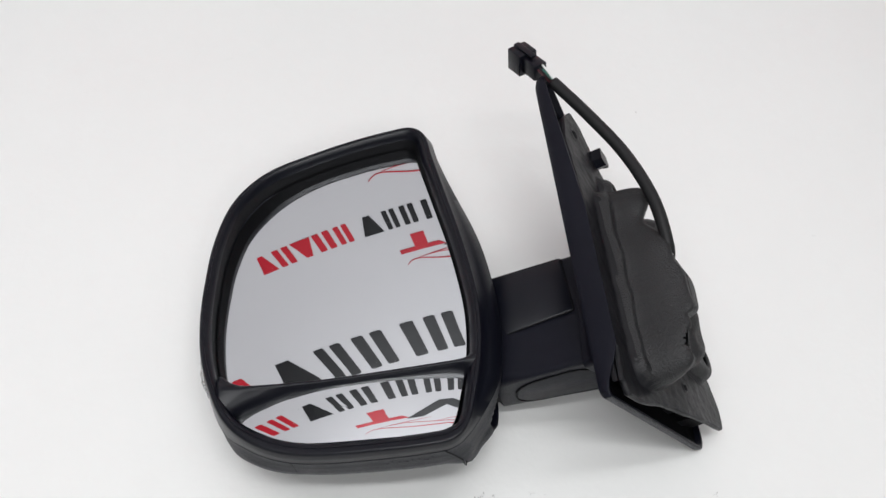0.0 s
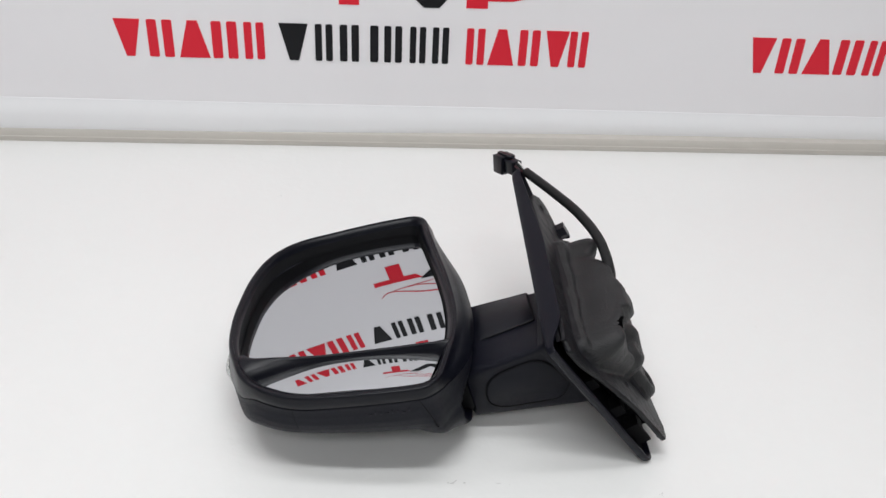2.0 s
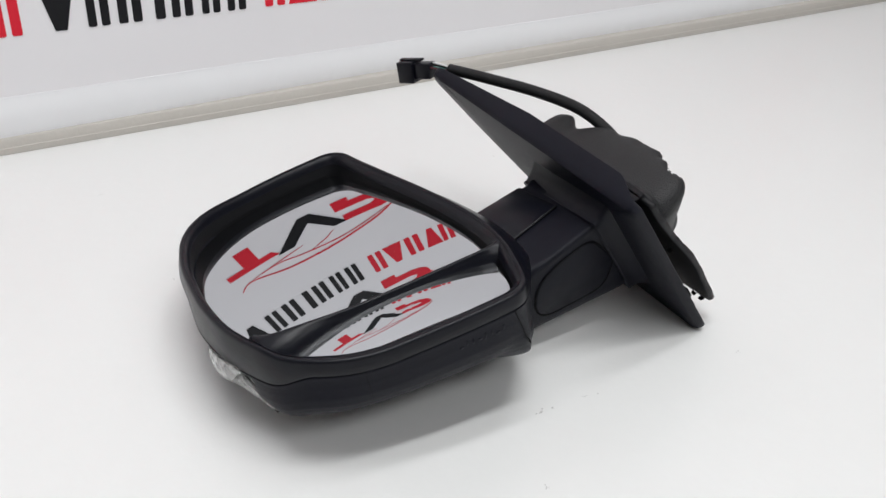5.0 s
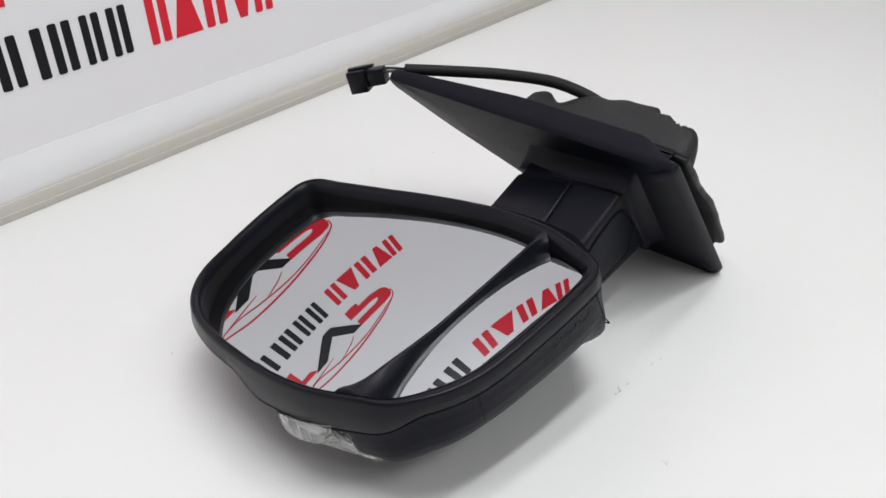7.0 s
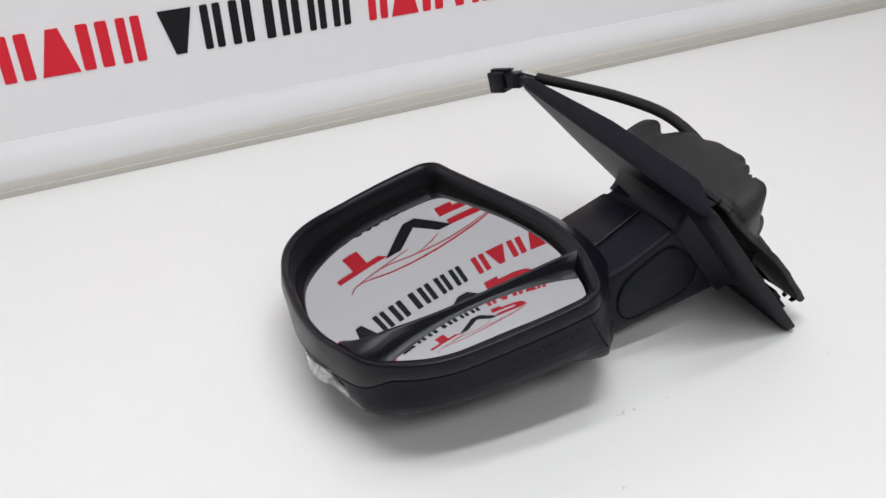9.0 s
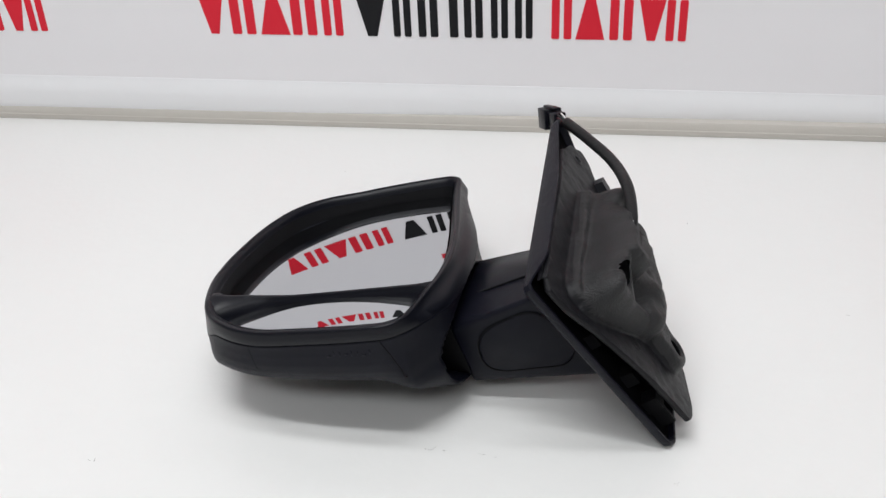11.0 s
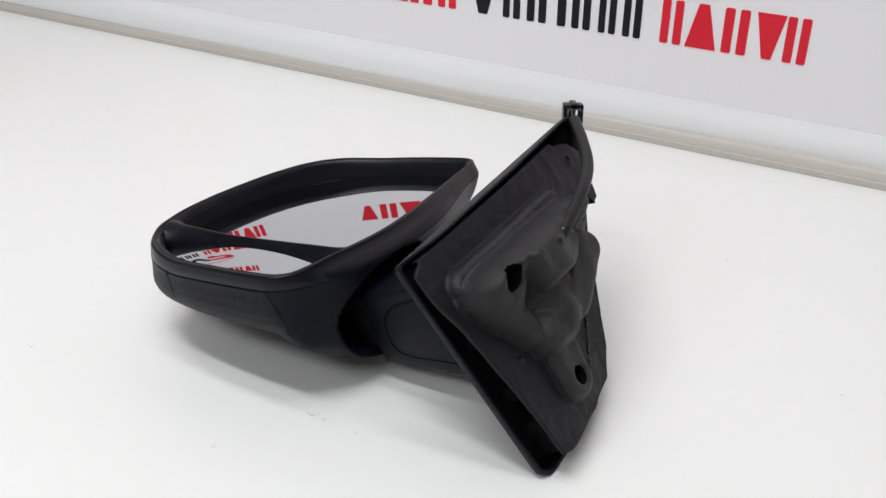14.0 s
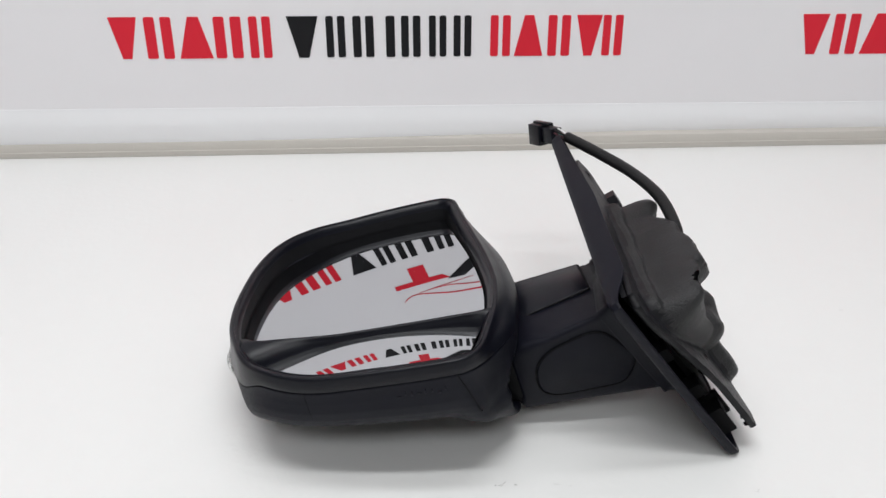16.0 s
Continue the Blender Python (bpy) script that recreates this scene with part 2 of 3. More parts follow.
def print_unit(ox, oz, s):
    for i, (a, b, kind) in enumerate(CELLS):
        x0, x1 = -0.355 + 0.000603 * (a - 191), -0.355 + 0.000603 * (b - 191)
        ink = BLACK if 5 <= i <= 11 else RED
        if kind == "b" and b - a > 20:
            w = x1 - x0
            mark("printed_block", bar(x0 + 0.08 * w, x0 + 0.41 * w, 0.118, 0.1615), ink, ox, oz, s)
            mark("printed_block", bar(x0 + 0.59 * w, x0 + 0.92 * w, 0.118, 0.1615), ink, ox, oz, s)
        else:
            mark("printed_block", block(kind, x0, x1), ink, ox, oz, s)
    mark("printed_bar", [(-0.127, 0.222), (-0.058, 0.222), (-0.049, 0.2335), (-0.127, 0.2335)], RED, ox, oz, s)
    mark("printed_square", [(-0.1, 0.187), (-0.077, 0.187), (-0.077, 0.2219), (-0.1, 0.2219)], RED, ox, oz, s)
    mark("printed_chevron", [(-0.003, 0.186), (0.015, 0.186), (0.055, 0.2375), (0.034, 0.2375), (0.006, 0.204), (-0.028, 0.2375), (-0.053, 0.2375)], BLACK, ox, oz, s)
    hook = [(0.046, 0.187), (0.071, 0.187), (0.071, 0.1965)] + [(p.x, p.y) for p in smooth_path([(0.1, 0.197, 0), (0.122, 0.204, 0), (0.129, 0.218, 0), (0.126, 0.232, 0), (0.11, 0.2375, 0)], 4)]
    hook += [(0.052, 0.2375), (0.052, 0.2235)] + [(p.x, p.y) for p in smooth_path([(0.095, 0.223, 0), (0.103, 0.2195, 0), (0.104, 0.214, 0), (0.094, 0.2105, 0)], 3)] + [(0.046, 0.21)]
    mark("printed_hook", hook, RED, ox, oz, s)
    for pts, w in (([(-0.124, 0.266), (-0.104, 0.2555), (-0.05, 0.2735), (0.01, 0.277), (0.06, 0.269), (0.1, 0.256), (0.128, 0.237), (0.131, 0.22)], 0.0035),
                   ([(-0.1, 0.2535), (-0.06, 0.252), (-0.02, 0.262), (0.03, 0.2665), (0.075, 0.259), (0.118, 0.243)], 0.0022),
                   ([(-0.088, 0.252), (-0.05, 0.248), (-0.018, 0.2435)], 0.0014),
                   ([(-0.01, 0.262), (0.014, 0.254), (0.03, 0.2435)], 0.0014)):
        mark("printed_swoosh", ribbon(pts, w), RED, ox, oz, s)


for row in range(2):
    for k in (-2, -1, 0, 1, 2):
        print_unit(0.724 * k, 0.1045 + 0.2055 * row, 1.0)
print_unit(0.010, 0.613, 3.05)

# ---- the wing mirror ----
LIE = Matrix(((0.9999, -0.0074, -0.0082, 0.0027), (0.0076, 0.9996, 0.0281, -0.0008), (0.0080, -0.0282, 0.9996, -0.0034), (0, 0, 0, 1)))
LIE = Matrix.LocRotScale(LIE.translation, LIE.to_quaternion(), (0.985, 0.985, 0.985))
mirror = thing("wing_mirror", (0, 0, 0), "black plastic van wing mirror lying face up on the white worktop", "wing mirror")


mirror.matrix_basis = LIE


def step(t):
    t = min(max(t, 0), 1)
    return t * t * (3 - 2 * t)


def rim_plane(x, y):
    return 0.1045 + 0.160 * x - 0.068 * y + 0.0035 * step((-0.09 - x) / 0.06)


def rim_z(x, y):
    """Top of the frame: lower along the small glass towards the outer end."""
    return rim_plane(x, y) - 0.0030 * step((0.0215 - y) / 0.022) * step((-0.085 - x) / 0.055) - 0.0030 * step((0.018 - y) / 0.040) * step((x + 0.150) / 0.050)


def rest_z(x, y):
    """The worktop's height in the mirror's own axes."""
    return 0.0040 + 0.0283 * y - 0.0081 * x


RIM = [(-0.0105, 0.2225), (-0.020, 0.2325), (-0.036, 0.2325), (-0.062, 0.229), (-0.093, 0.2220), (-0.121, 0.2118), (-0.141, 0.1970), (-0.1552, 0.177),
       (-0.1645, 0.1485), (-0.169, 0.119), (-0.1715, 0.087), (-0.170, 0.055), (-0.1637, 0.028), (-0.1558, 0.0080), (-0.1425, -0.0078), (-0.123, -0.0190),
       (-0.097, -0.0250), (-0.064, -0.0280), (-0.034, -0.0292), (-0.0185, -0.0275), (-0.0090, -0.0175), (-0.0015, 0.005), (0.0045, 0.03), (0.0075, 0.06),
       (0.0065, 0.09), (0.003, 0.125), (-0.002, 0.16), (-0.0075, 0.2)]
N = 320
OUTLINE = resample(smooth_path([(x, y, 0) for x, y in RIM], 8, True), N)
CENTRE = Vector((-0.08, 0.095, 0))


def inset(d, pts=None):
    pts = pts or OUTLINE
    n, out = len(pts), []
    for i in range(n):
        t = (pts[(i + 2) % n] - pts[i - 2]).normalized()
        out.append(pts[i] + Vector((-t.y, t.x, 0)) * d)
    return out


def lifted(pts, dz):
    return [Vector((p.x, p.y, rim_z(p.x, p.y) + dz)) for p in pts]


# the frame round the glasses
def band(p):
    """Height of the frame's outer face: taller over the indicator."""
    return 0.0096 + 0.0106 * step((-0.140 - p.x) / 0.022) * step((0.12 - p.y) / 0.03)


def outward(i):
    t = (OUTLINE[(i + 2) % N] - OUTLINE[i % N - 2]).normalized()
    return Vector((t.y, -t.x, 0))


def flare(i):
    """How far the outer wall leans out on the arm's side."""
    y = OUTLINE[i % N].y
    return (0.0035 + 0.0088 * step((0.215 - y) / 0.11)) * step((y + 0.030) / 0.045) * step((outward(i).x - 0.30) / 0.6)


def frame_ring(d, dz, k=0.0):
    lean = k if d < 0 else 0.0
    if d > 0.002:
        return [Vector((q.x, q.y, rim_z(q.x, q.y) + dz)) for q in (p - outward(i) * d * (1 + 0.55 * step((-outward(i).y - 0.4) / 0.5)) for i, p in enumerate(OUTLINE))]
    return [Vector((q.x + lean * flare(i), q.y, rim_z(q.x, q.y) + dz - k * band(p))) for i, (p, q) in enumerate(zip(OUTLINE, inset(d)))]


inner = [frame_ring(*r) for r in ((0.0086, -0.031), (0.0081, -0.022), (0.0076, -0.014), (0.0069, -0.0072))]
part("inner_wall", rings_mesh(inner), MATT, mirror)
bezel_rings = [frame_ring(*r) for r in ((0.0069, -0.0072), (0.0060, -0.0036), (0.0046, -0.0015), (0.0028, -0.0004),
                                        (0.0013, 0.0), (0.0005, -0.0003), (0.0000, -0.0010), (-0.0003, -0.0022), (-0.0006, -0.001, 0.4), (-0.0013, 0.0, 0.97), (-0.0010, 0.0, 1.0), (0.003, 0.0, 1.02))]
sharp(part("bezel", rings_mesh(bezel_rings), SATIN, mirror, "black satin frame round both glasses"), 60)
part("inner_pan", rings_mesh([lifted(inset(0.0084), -0.0305)], fan=Vector((-0.08, 0.095, rim_z(-0.08, 0.095) - 0.0390))), MATT, mirror)


# the bowl behind the frame
def shell_point(i, f, out=0.0):
    p, away = OUTLINE[i % N], outward(i)
    g = float(np.interp(f, (0.0, 0.12, 0.22, 0.30, 0.36, 0.42, 0.49, 0.60, 0.77, 0.97, 1.0), (0.0, 0.012, 0.028, 0.050, 0.076, 0.114, 0.175, 0.300, 0.51, 0.76, 0.84)))
    beside = step((away.x - 0.1) / 0.7) * math.exp(-(max(0.0, abs(p.y - 0.048) - 0.045) / 0.050) ** 2)
    along = g * (1 - 0.76 * beside * (1 - step((f - 0.58) / 0.42)))
    g *= 1 - 0.76 * beside * (1 - step((f - 0.42) / 0.50))
    outer = 0.12 * step((-away.x - 0.2) / 0.4) * step((p.y - 0.022) / 0.010) * step(f / 0.25) * (1 - 0.6 * f)
    tuck = 1 - 0.15 * step((-0.125 - p.x) / 0.020) * step((p.y + 0.026) / 0.020) * (1 - step((p.y - 0.018) / 0.010)) * (1 - step((f - 0.30) / 0.60))
    full = (0.052 + 0.028 * step((-0.105 - p.x) / 0.030)) * step((-away.y - 0.2) / 0.5) * step(f / 0.55)
    along, g = (along + outer) * tuck, (g + outer) * tuck
    along, g = along - full * (1 - along), g - full * (1 - g)
    inner = step((p.y + 0.020) / 0.050)
    q = Vector((p.x + (CENTRE.x - p.x) * along, p.y + (CENTRE.y - p.y) * g, 0))
    q = q + away * (out + 0.0013) + Vector((flare(i) + beside * (0.0095 * step(f / 0.45) * inner + 0.0110 * step((f - 0.35) / 0.30) + 0.0075 * (1 - inner) * step((f - 0.10) / 0.50)), 0, 0))
    top, low = rim_z(p.x, p.y) - band(p) - 0.0006, rest_z(q.x, q.y)
    z = low + (top - low) * (1 - f)
    if away.x > 0.05:
        # hollow round the arm's pivot
        e = ((q.y - 0.050) / 0.0515) ** 2 + ((z - 0.0575) / (0.0340 if z > 0.0575 else 0.0355)) ** 2
        ledge = 0.0112 + 0.0115 * step((0.052 - z) / 0.036)
        held = step((away.x - 0.05) / 0.45) * step((q.y + 0.014) / 0.024) * (1 - step((q.y - 0.055) / 0.020)) * step((0.062 - z) / 0.010) * (1 - step((e - 1.06) / 0.80))
        q.x += (ledge - q.x) * held
        q.x -= 0.0220 * step((away.x - 0.10) / 0.30) * (1 - step((e - 0.76) / 0.26))
    return Vector((q.x, q.y, z))


def shell_at(i, f, out=0.0):
    j = int(math.floor(i))
    return shell_point(j, f, out).lerp(shell_point(j + 1, f, out), i - j)


levels = [-0.012, 0.0, 0.01] + [k / 84 for k in range(1, 85)]
shell_rings = [[shell_point(i, max(f, 0.0), -0.003 if f < 0 else (-0.0004 if f == 0 else 0.0)) for i in range(N)] for f in levels]
part("shell", rings_mesh(shell_rings, fan=Vector((CENTRE.x, CENTRE.y, rest_z(CENTRE.x, CENTRE.y)))), PLASTIC, mirror, "black grained plastic bowl")


def near(x, y):
    return min(range(N), key=lambda i: (OUTLINE[i].x - x) ** 2 + (OUTLINE[i].y - y) ** 2)


# the two glasses, slightly domed
def clip_y(pts, y, keep_above):
    out = []
    for a, b in zip(pts, pts[1:] + pts[:1]):
        ina, inb = (a.y > y) == keep_above, (b.y > y) == keep_above
        if ina:
            out.append(a)
        if ina != inb:
            out.append(a.lerp(b, (y - a.y) / (b.y - a.y)))
    return out


def dome(name, poly, c, nx, ny, kx, ky, label):
    """A glass over an outline; its height is a shallow paraboloid over the worktop."""
    poly = [Vector((p.x, p.y, 0)) for p in resample(rounded(poly, 0.006, 4), 120)]

    def on(x, y, down=0.0):
        z = 0.07
        for _ in range(6):
            p = LIE @ Vector((x, y, z))
            dx, dy = p.x - c[0], p.y - c[1]
            z += (c[2] - nx * dx - ny * dy - 0.5 * (kx * dx * dx + ky * dy * dy) - p.z) / 0.985
        return Vector((x, y, z - down))

    mid = sum(poly, Vector()) / len(poly)
    rings = [[on(mid.x + (p.x - mid.x) * s, mid.y + (p.y - mid.y) * s, d) for p in poly]
             for s, d in [(1.0, 0.0025)] + [(1.0, 0.0)] + [(k / 20, 0.0) for k in range(19, 0, -1)]]
    return sharp(part(name, rings_mesh(rings, fan=on(mid.x, mid.y)), GLASS, mirror, label), 25)


def crest_y(x):
    """The bar's crest."""
    s = min(max((x + 0.157) / 0.16, 0), 1)
    return 0.0262 - 0.0035 * s - 0.0012 * math.sin(math.pi * s)


def fillet(x):
    """How far the bar spreads where it runs into the frame."""
    return 0.5 * math.exp(-(x + 0.1545) / 0.0045), 0.40 * math.exp(-(-0.003 - x) / 0.0030)


def small_top(x):
    """Upper edge of the small glass, a shallow arc."""
    return 0.0232 - 1.45 * (x + 0.068) ** 2


main_edge = clip_y(inset(0.0088), 0.0290, True)
dome("main_glass", main_edge, (-0.08, 0.097, 0.0670), -0.1936, 0.1020, 0.835, 0.735, "large silvered mirror glass")
dome("wide_angle_glass", [Vector((p.x, min(p.y, small_top(p.x) + 0.002), 0)) for p in resample(clip_y(inset(0.0090), 0.0235, False), 160)], (-0.085, -0.005, 0.0805), -0.2036, 0.0600, 2.55, 3.07, "small domed wide-angle mirror glass")

# the bar between the glasses: a thin crest, steep to the large glass, sloping to the small one
def across(y, gap):
    """The frame's two sides at a depth y, drawn in by a gap."""
    xs = [p.x for p in OUTLINE if abs(p.y - y) < 0.004]
    return min(xs) + gap, max(xs) - gap


bar_rings = []
for k in range(97):
    s = k / 96
    x = -0.1585 + s * 0.1615
    y, low = crest_y(x), small_top(x)
    outer, inward = fillet(x)
    wide, spread, rise = max(y - low, 0.0035), 0.0075 * min(outer + inward, 1.2), 0.0105 * min(math.exp(-(x + 0.1560) / 0.0065), 1.0) + 0.0060 * min(math.exp(-(-0.001 - x) / 0.0028), 1.1)
    dip = 0.0012 * math.exp(-(0.001 - x) / 0.0055)
    prof = [(-wide - spread - 0.0018, -0.034), (-wide - spread - 0.0008, -0.0125), (-wide - spread, -0.0092), (-0.80 * (wide + spread), -0.0052), (-0.55 * (wide + spread), -0.0028), (-0.30 * (wide + 0.5 * spread), -0.0013), (-0.0010, -0.0002), (0.0, 0.0), (0.0009 + 0.22 * rise, -0.0002), (0.0017 + 0.42 * rise, -0.0014), (0.0027 + 0.66 * rise, -0.0032), (0.0037 + 0.86 * rise, -0.0060), (0.0044 + rise, -0.0120), (0.0052 + rise, -0.034)]
    ring = []
    for dy, dz in prof:
        lo, hi = across(y + dy, 0.0014 if dz > -0.006 else 0.0060)
        ring.append(Vector((min(max(x, lo), hi), y + dy, rim_plane(x, y) - 0.0012 * step(min(s, 1 - s) / 0.10) - dip + 0.0003 + dz)))
    bar_rings.append(ring)
part("divider_bar", rings_mesh(bar_rings, True, True), SATIN, mirror)

# joint of the lower cover
i0 = near(-0.026, -0.0285)
seam = []
for f in (0.0, 0.07, 0.14, 0.21, 0.28, 0.35, 0.42, 0.46):
    want = -0.0248 + 0.0186 * (f / 0.43)
    seam.append(shell_at(min((i0 + 0.1 * k for k in range(-120, 440)), key=lambda i: abs(shell_at(i, f).x - want)), f, 0.0001))
part("seam", tube(seam, 0.0004, 6, 4), MATT, mirror, "thin dark joint of the cover")

# a second, fainter joint towards the outer end
i1 = near(-0.116, -0.0210)
seam = [shell_at(i1 + 6 * f, f, 0.0) for f in (0.0, 0.08, 0.16, 0.24, 0.32)]
part("seam", tube(seam, 0.00022, 6, 4), MATT, mirror, "thin dark joint of the cover")

# raised moulding marks on the front of the bowl, too worn to read
i2 = near(-0.060, -0.0280)
for k in range(8):
    a, lo, hi = i2 + 1.7 * k, 0.06 + 0.008 * (k % 3), 0.125 - 0.012 * (k % 2)
    quad = [(a, lo), (a + 0.32, lo), (a + 0.60, hi), (a + 0.28, hi)] if k % 3 else [(a, hi - 0.02), (a + 1.0, hi - 0.02), (a + 1.0, hi), (a, hi)]
    part("moulding_mark", rings_mesh([[shell_at(i, f, -0.0003) for i, f in quad], [shell_at(i, f, 0.00010) for i, f in quad]], True, True), PLASTIC, mirror)

# indicator: clear lens on the outer corner, with a ribbed tail under the bowl
LENS_TL, LENS_TR, LENS_BL, LENS_BR = Vector((-0.1722, 0.0735, 0.0535)), Vector((-0.1665, 0.0345, 0.0605)), Vector((-0.1715, 0.0740, 0.0360)), Vector((-0.1655, 0.0345, 0.0470))
LENS_OUT = Vector((-0.985, -0.17, 0.0))


def lens_at(s, t, out=0.0):
    low = LENS_BL.lerp(LENS_BR, s) - Vector((0, 0, 0.0030 * math.sin(math.pi * s)))
    p = LENS_TL.lerp(LENS_TR, s).lerp(low, t)
    belly = 0.0048 * math.sin(math.pi * min(max(s, 0.0), 1.0)) ** 0.6 * min(1.0, 0.35 + 2.5 * t, 0.2 + 3.0 * (1 - t))
    return p + LENS_OUT * (belly + out) + Vector((0.010 * t * t * 0.3, 0, 0))


def lens_skin(out, s0=0.0, s1=1.0, t0=0.0, t1=1.0):
    return [[lens_at(s0 + (s1 - s0) * k / 24, t0 + (t1 - t0) * m / 8, out) for m in range(9)] for k in range(25)]


lens = part("indicator_lens", rings_mesh([a + b[::-1] for a, b in zip(lens_skin(0.0), lens_skin(-0.0011))], True, True), LENS, mirror, "clear ribbed indicator lens")
for s0, bow in ((0.02, 0.03), (0.17, 0.10), (0.36, 0.12), (0.68, -0.06), (0.97, -0.02)):
    part("rib", tube([lens_at(s0 + bow * math.sin(math.pi * t), t, 0.0002) for t in (0, 0.2, 0.4, 0.6, 0.8, 1.0)], 0.00055, 6, 3), LENS_EDGE, lens)
part("rib", tube([lens_at(s0, 1.0, 0.0003) for s0 in (0, 0.15, 0.3, 0.45, 0.6, 0.75, 0.9, 1.0)], 0.0006, 6, 3), LENS_EDGE, lens, "bright moulded edge")
part("rib", tube([lens_at(s0, 0.06, 0.0003) for s0 in (0.22, 0.4, 0.5, 0.6, 0.8, 1.0)], 0.0004, 6, 3), LENS_EDGE, lens)
part("rib", tube([lens_at(s0, 0.80, 0.0002) for s0 in (0.08, 0.2, 0.35, 0.5, 0.65)], 0.0003, 6, 3), LENS_EDGE, lens)
skin = [a + b[::-1] for a, b in zip(lens_skin(-0.0055, 0.03, 0.97, 0.02, 0.9), lens_skin(-0.0065, 0.03, 0.97, 0.02, 0.9))]
part("indicator_reflector", rings_mesh(skin, True, True), SILVER, mirror, "dull silvered reflector")
TAIL = Vector((-0.1520, 0.0180, 0.0340))


def tail_at(u, v, out=0.0):
    """The strip tapers from the lens to a point under the bowl; v runs down it."""
    p = lens_at(1.0, 0.30, 0.0).lerp(lens_at(0.50, 1.0, 0.0), v).lerp(TAIL, u)
    return p + LENS_OUT * (0.0022 * math.sin(math.pi * min(1.0, 0.15 + 0.85 * v)) * (1 - 0.6 * u) + out)


tail_rings = [[tail_at(k / 20, m / 6) for m in range(7)] + [tail_at(k / 20, m / 6, -0.0022 * (1 - 0.5 * k / 20)) for m in range(6, -1, -1)] for k in range(21)]
tail = part("lens_tail", rings_mesh(tail_rings, True, True), LENS_EDGE, mirror, "ribbed clear strip of the indicator")
for k in range(11):
    u = 0.08 + 0.08 * k
    part("rib", tube([tail_at(u, v, 0.0002) for v in (0.45, 0.65, 0.85, 1.0)], 0.0005 * (1 - 0.5 * u), 6, 2), LENS_EDGE, tail)
notch = [Vector((-0.1700, 0.0860, 0.0610)), Vector((-0.1705, 0.0790, 0.0590)), Vector((-0.1712, 0.0765, 0.0490)), Vector((-0.1700, 0.0790, 0.0500))]
part("notch", rings_mesh([notch, [p + Vector((0.005, 0, 0)) for p in notch]], True, True), PLASTIC, mirror)

# ---- arm ----
ARM_M = [(0.0195, 0.096, 0.0775), (0.020, 0.018, 0.0735), (0.0265, 0.0275, 0.0150), (0.024, 0.090, 0.0155)]
ARM_R = [(0.0745, 0.103, 0.0895), (0.0735, 0.0140, 0.1030), (0.119, 0.033, 0.0245), (0.120, 0.098, 0.0265)]


def between(a, b, t):
    return [Vector(p).lerp(Vector(q), t) for p, q in zip(a, b)]


mid_m = sum((Vector(p) for p in ARM_M), Vector()) / 4


def drum(p):
    """The arm's inner end bulges towards the bowl at half its height."""
    return p - Vector((max(0.0, 0.0065 - 6.0 * (p.z - 0.068) ** 2), 0, 0))


arm_rings = [[drum(p) for p in rounded([Vector(p).lerp(mid_m, sh) + Vector((dx, 0, 0)) for p in ARM_M], (0.010, 0.010, 0.016, 0.016))] for dx, sh in ((-0.0045, 0.26), (-0.0040, 0.16), (-0.0028, 0.07), (-0.0012, 0.02), (0.0, 0.0))]
arm_rings += [rounded(between(ARM_M, ARM_R, k / 12), (0.005, 0.0045, 0.016, 0.016)) for k in range(3, 13)]
OUT = Vector((0.80603, -0.03912, 0.59058))
arm_rings.append([p + OUT * 0.008 for p in arm_rings[-1]])
part("arm", rings_mesh(arm_rings, True, True), PLASTIC, mirror, "short black plastic arm")


def on_arm(edge, a, b):
    """A place on the arm's side after the numbered corner: a along the arm, b across it."""
    s = between(ARM_M, ARM_R, a)
    return s[edge].lerp(s[(edge + 1) % 4], b)


top_n = (Vector(ARM_R[0]) - Vector(ARM_M[1])).cross(Vector(ARM_R[1]) - Vector(ARM_M[0])).normalized()
top_n = top_n if top_n.z > 0 else -top_n
panel = rounded([on_arm(0, 0.0, 0.03), on_arm(0, 0.90, 0.03), on_arm(0, 0.90, 0.54), on_arm(0, 0.0, 0.59)], 0.002, 3)
bm = rings_mesh([[p + top_n * h for p in panel] for h in (-0.004, 0.0012)] + [[p.lerp(sum(panel, Vector()) / len(panel), 0.03) + top_n * 0.0019 for p in panel]], True, True)
sharp(part("arm_top_panel", bm, SATIN, mirror, "smooth black cover panel"), 50)

rim_line = [p + top_n * 0.0013 for p in panel]
part("panel_seam", tube(rim_line + rim_line[:1], 0.0006, 6, 1), MATT, mirror, "thin dark joint round the cover panel")

# oval cap outlined on the front of the arm
front_n = (Vector(ARM_R[2]) - Vector(ARM_M[1])).cross(Vector(ARM_R[1]) - Vector(ARM_M[2])).normalized()
front_n = front_n if front_n.y < 0 else -front_n
cap = rounded([on_arm(1, 0.10, 0.16), on_arm(1, 0.80, 0.10), on_arm(1, 1.0, 0.51), on_arm(1, 0.80, 0.775), on_arm(1, 0.10, 0.775)], (0.024, 0.012, 0.012, 0.010, 0.020), 8)
mid = sum(cap, Vector()) / len(cap)
groove = [p + front_n * 0.0005 for p in cap]
part("oval_seam", tube(groove + groove[:1], 0.0005, 6, 1), MATT, mirror, "thin dark outline of the oval cap")
bm = rings_mesh([[p.lerp(mid, 0.02) - front_n * 0.003 for p in cap], [p.lerp(mid, 0.02) + front_n * 0.0003 for p in cap], [p.lerp(mid, 0.05) + front_n * 0.0008 for p in cap]], True, True)
part("oval_cap", bm, PLASTIC, mirror)

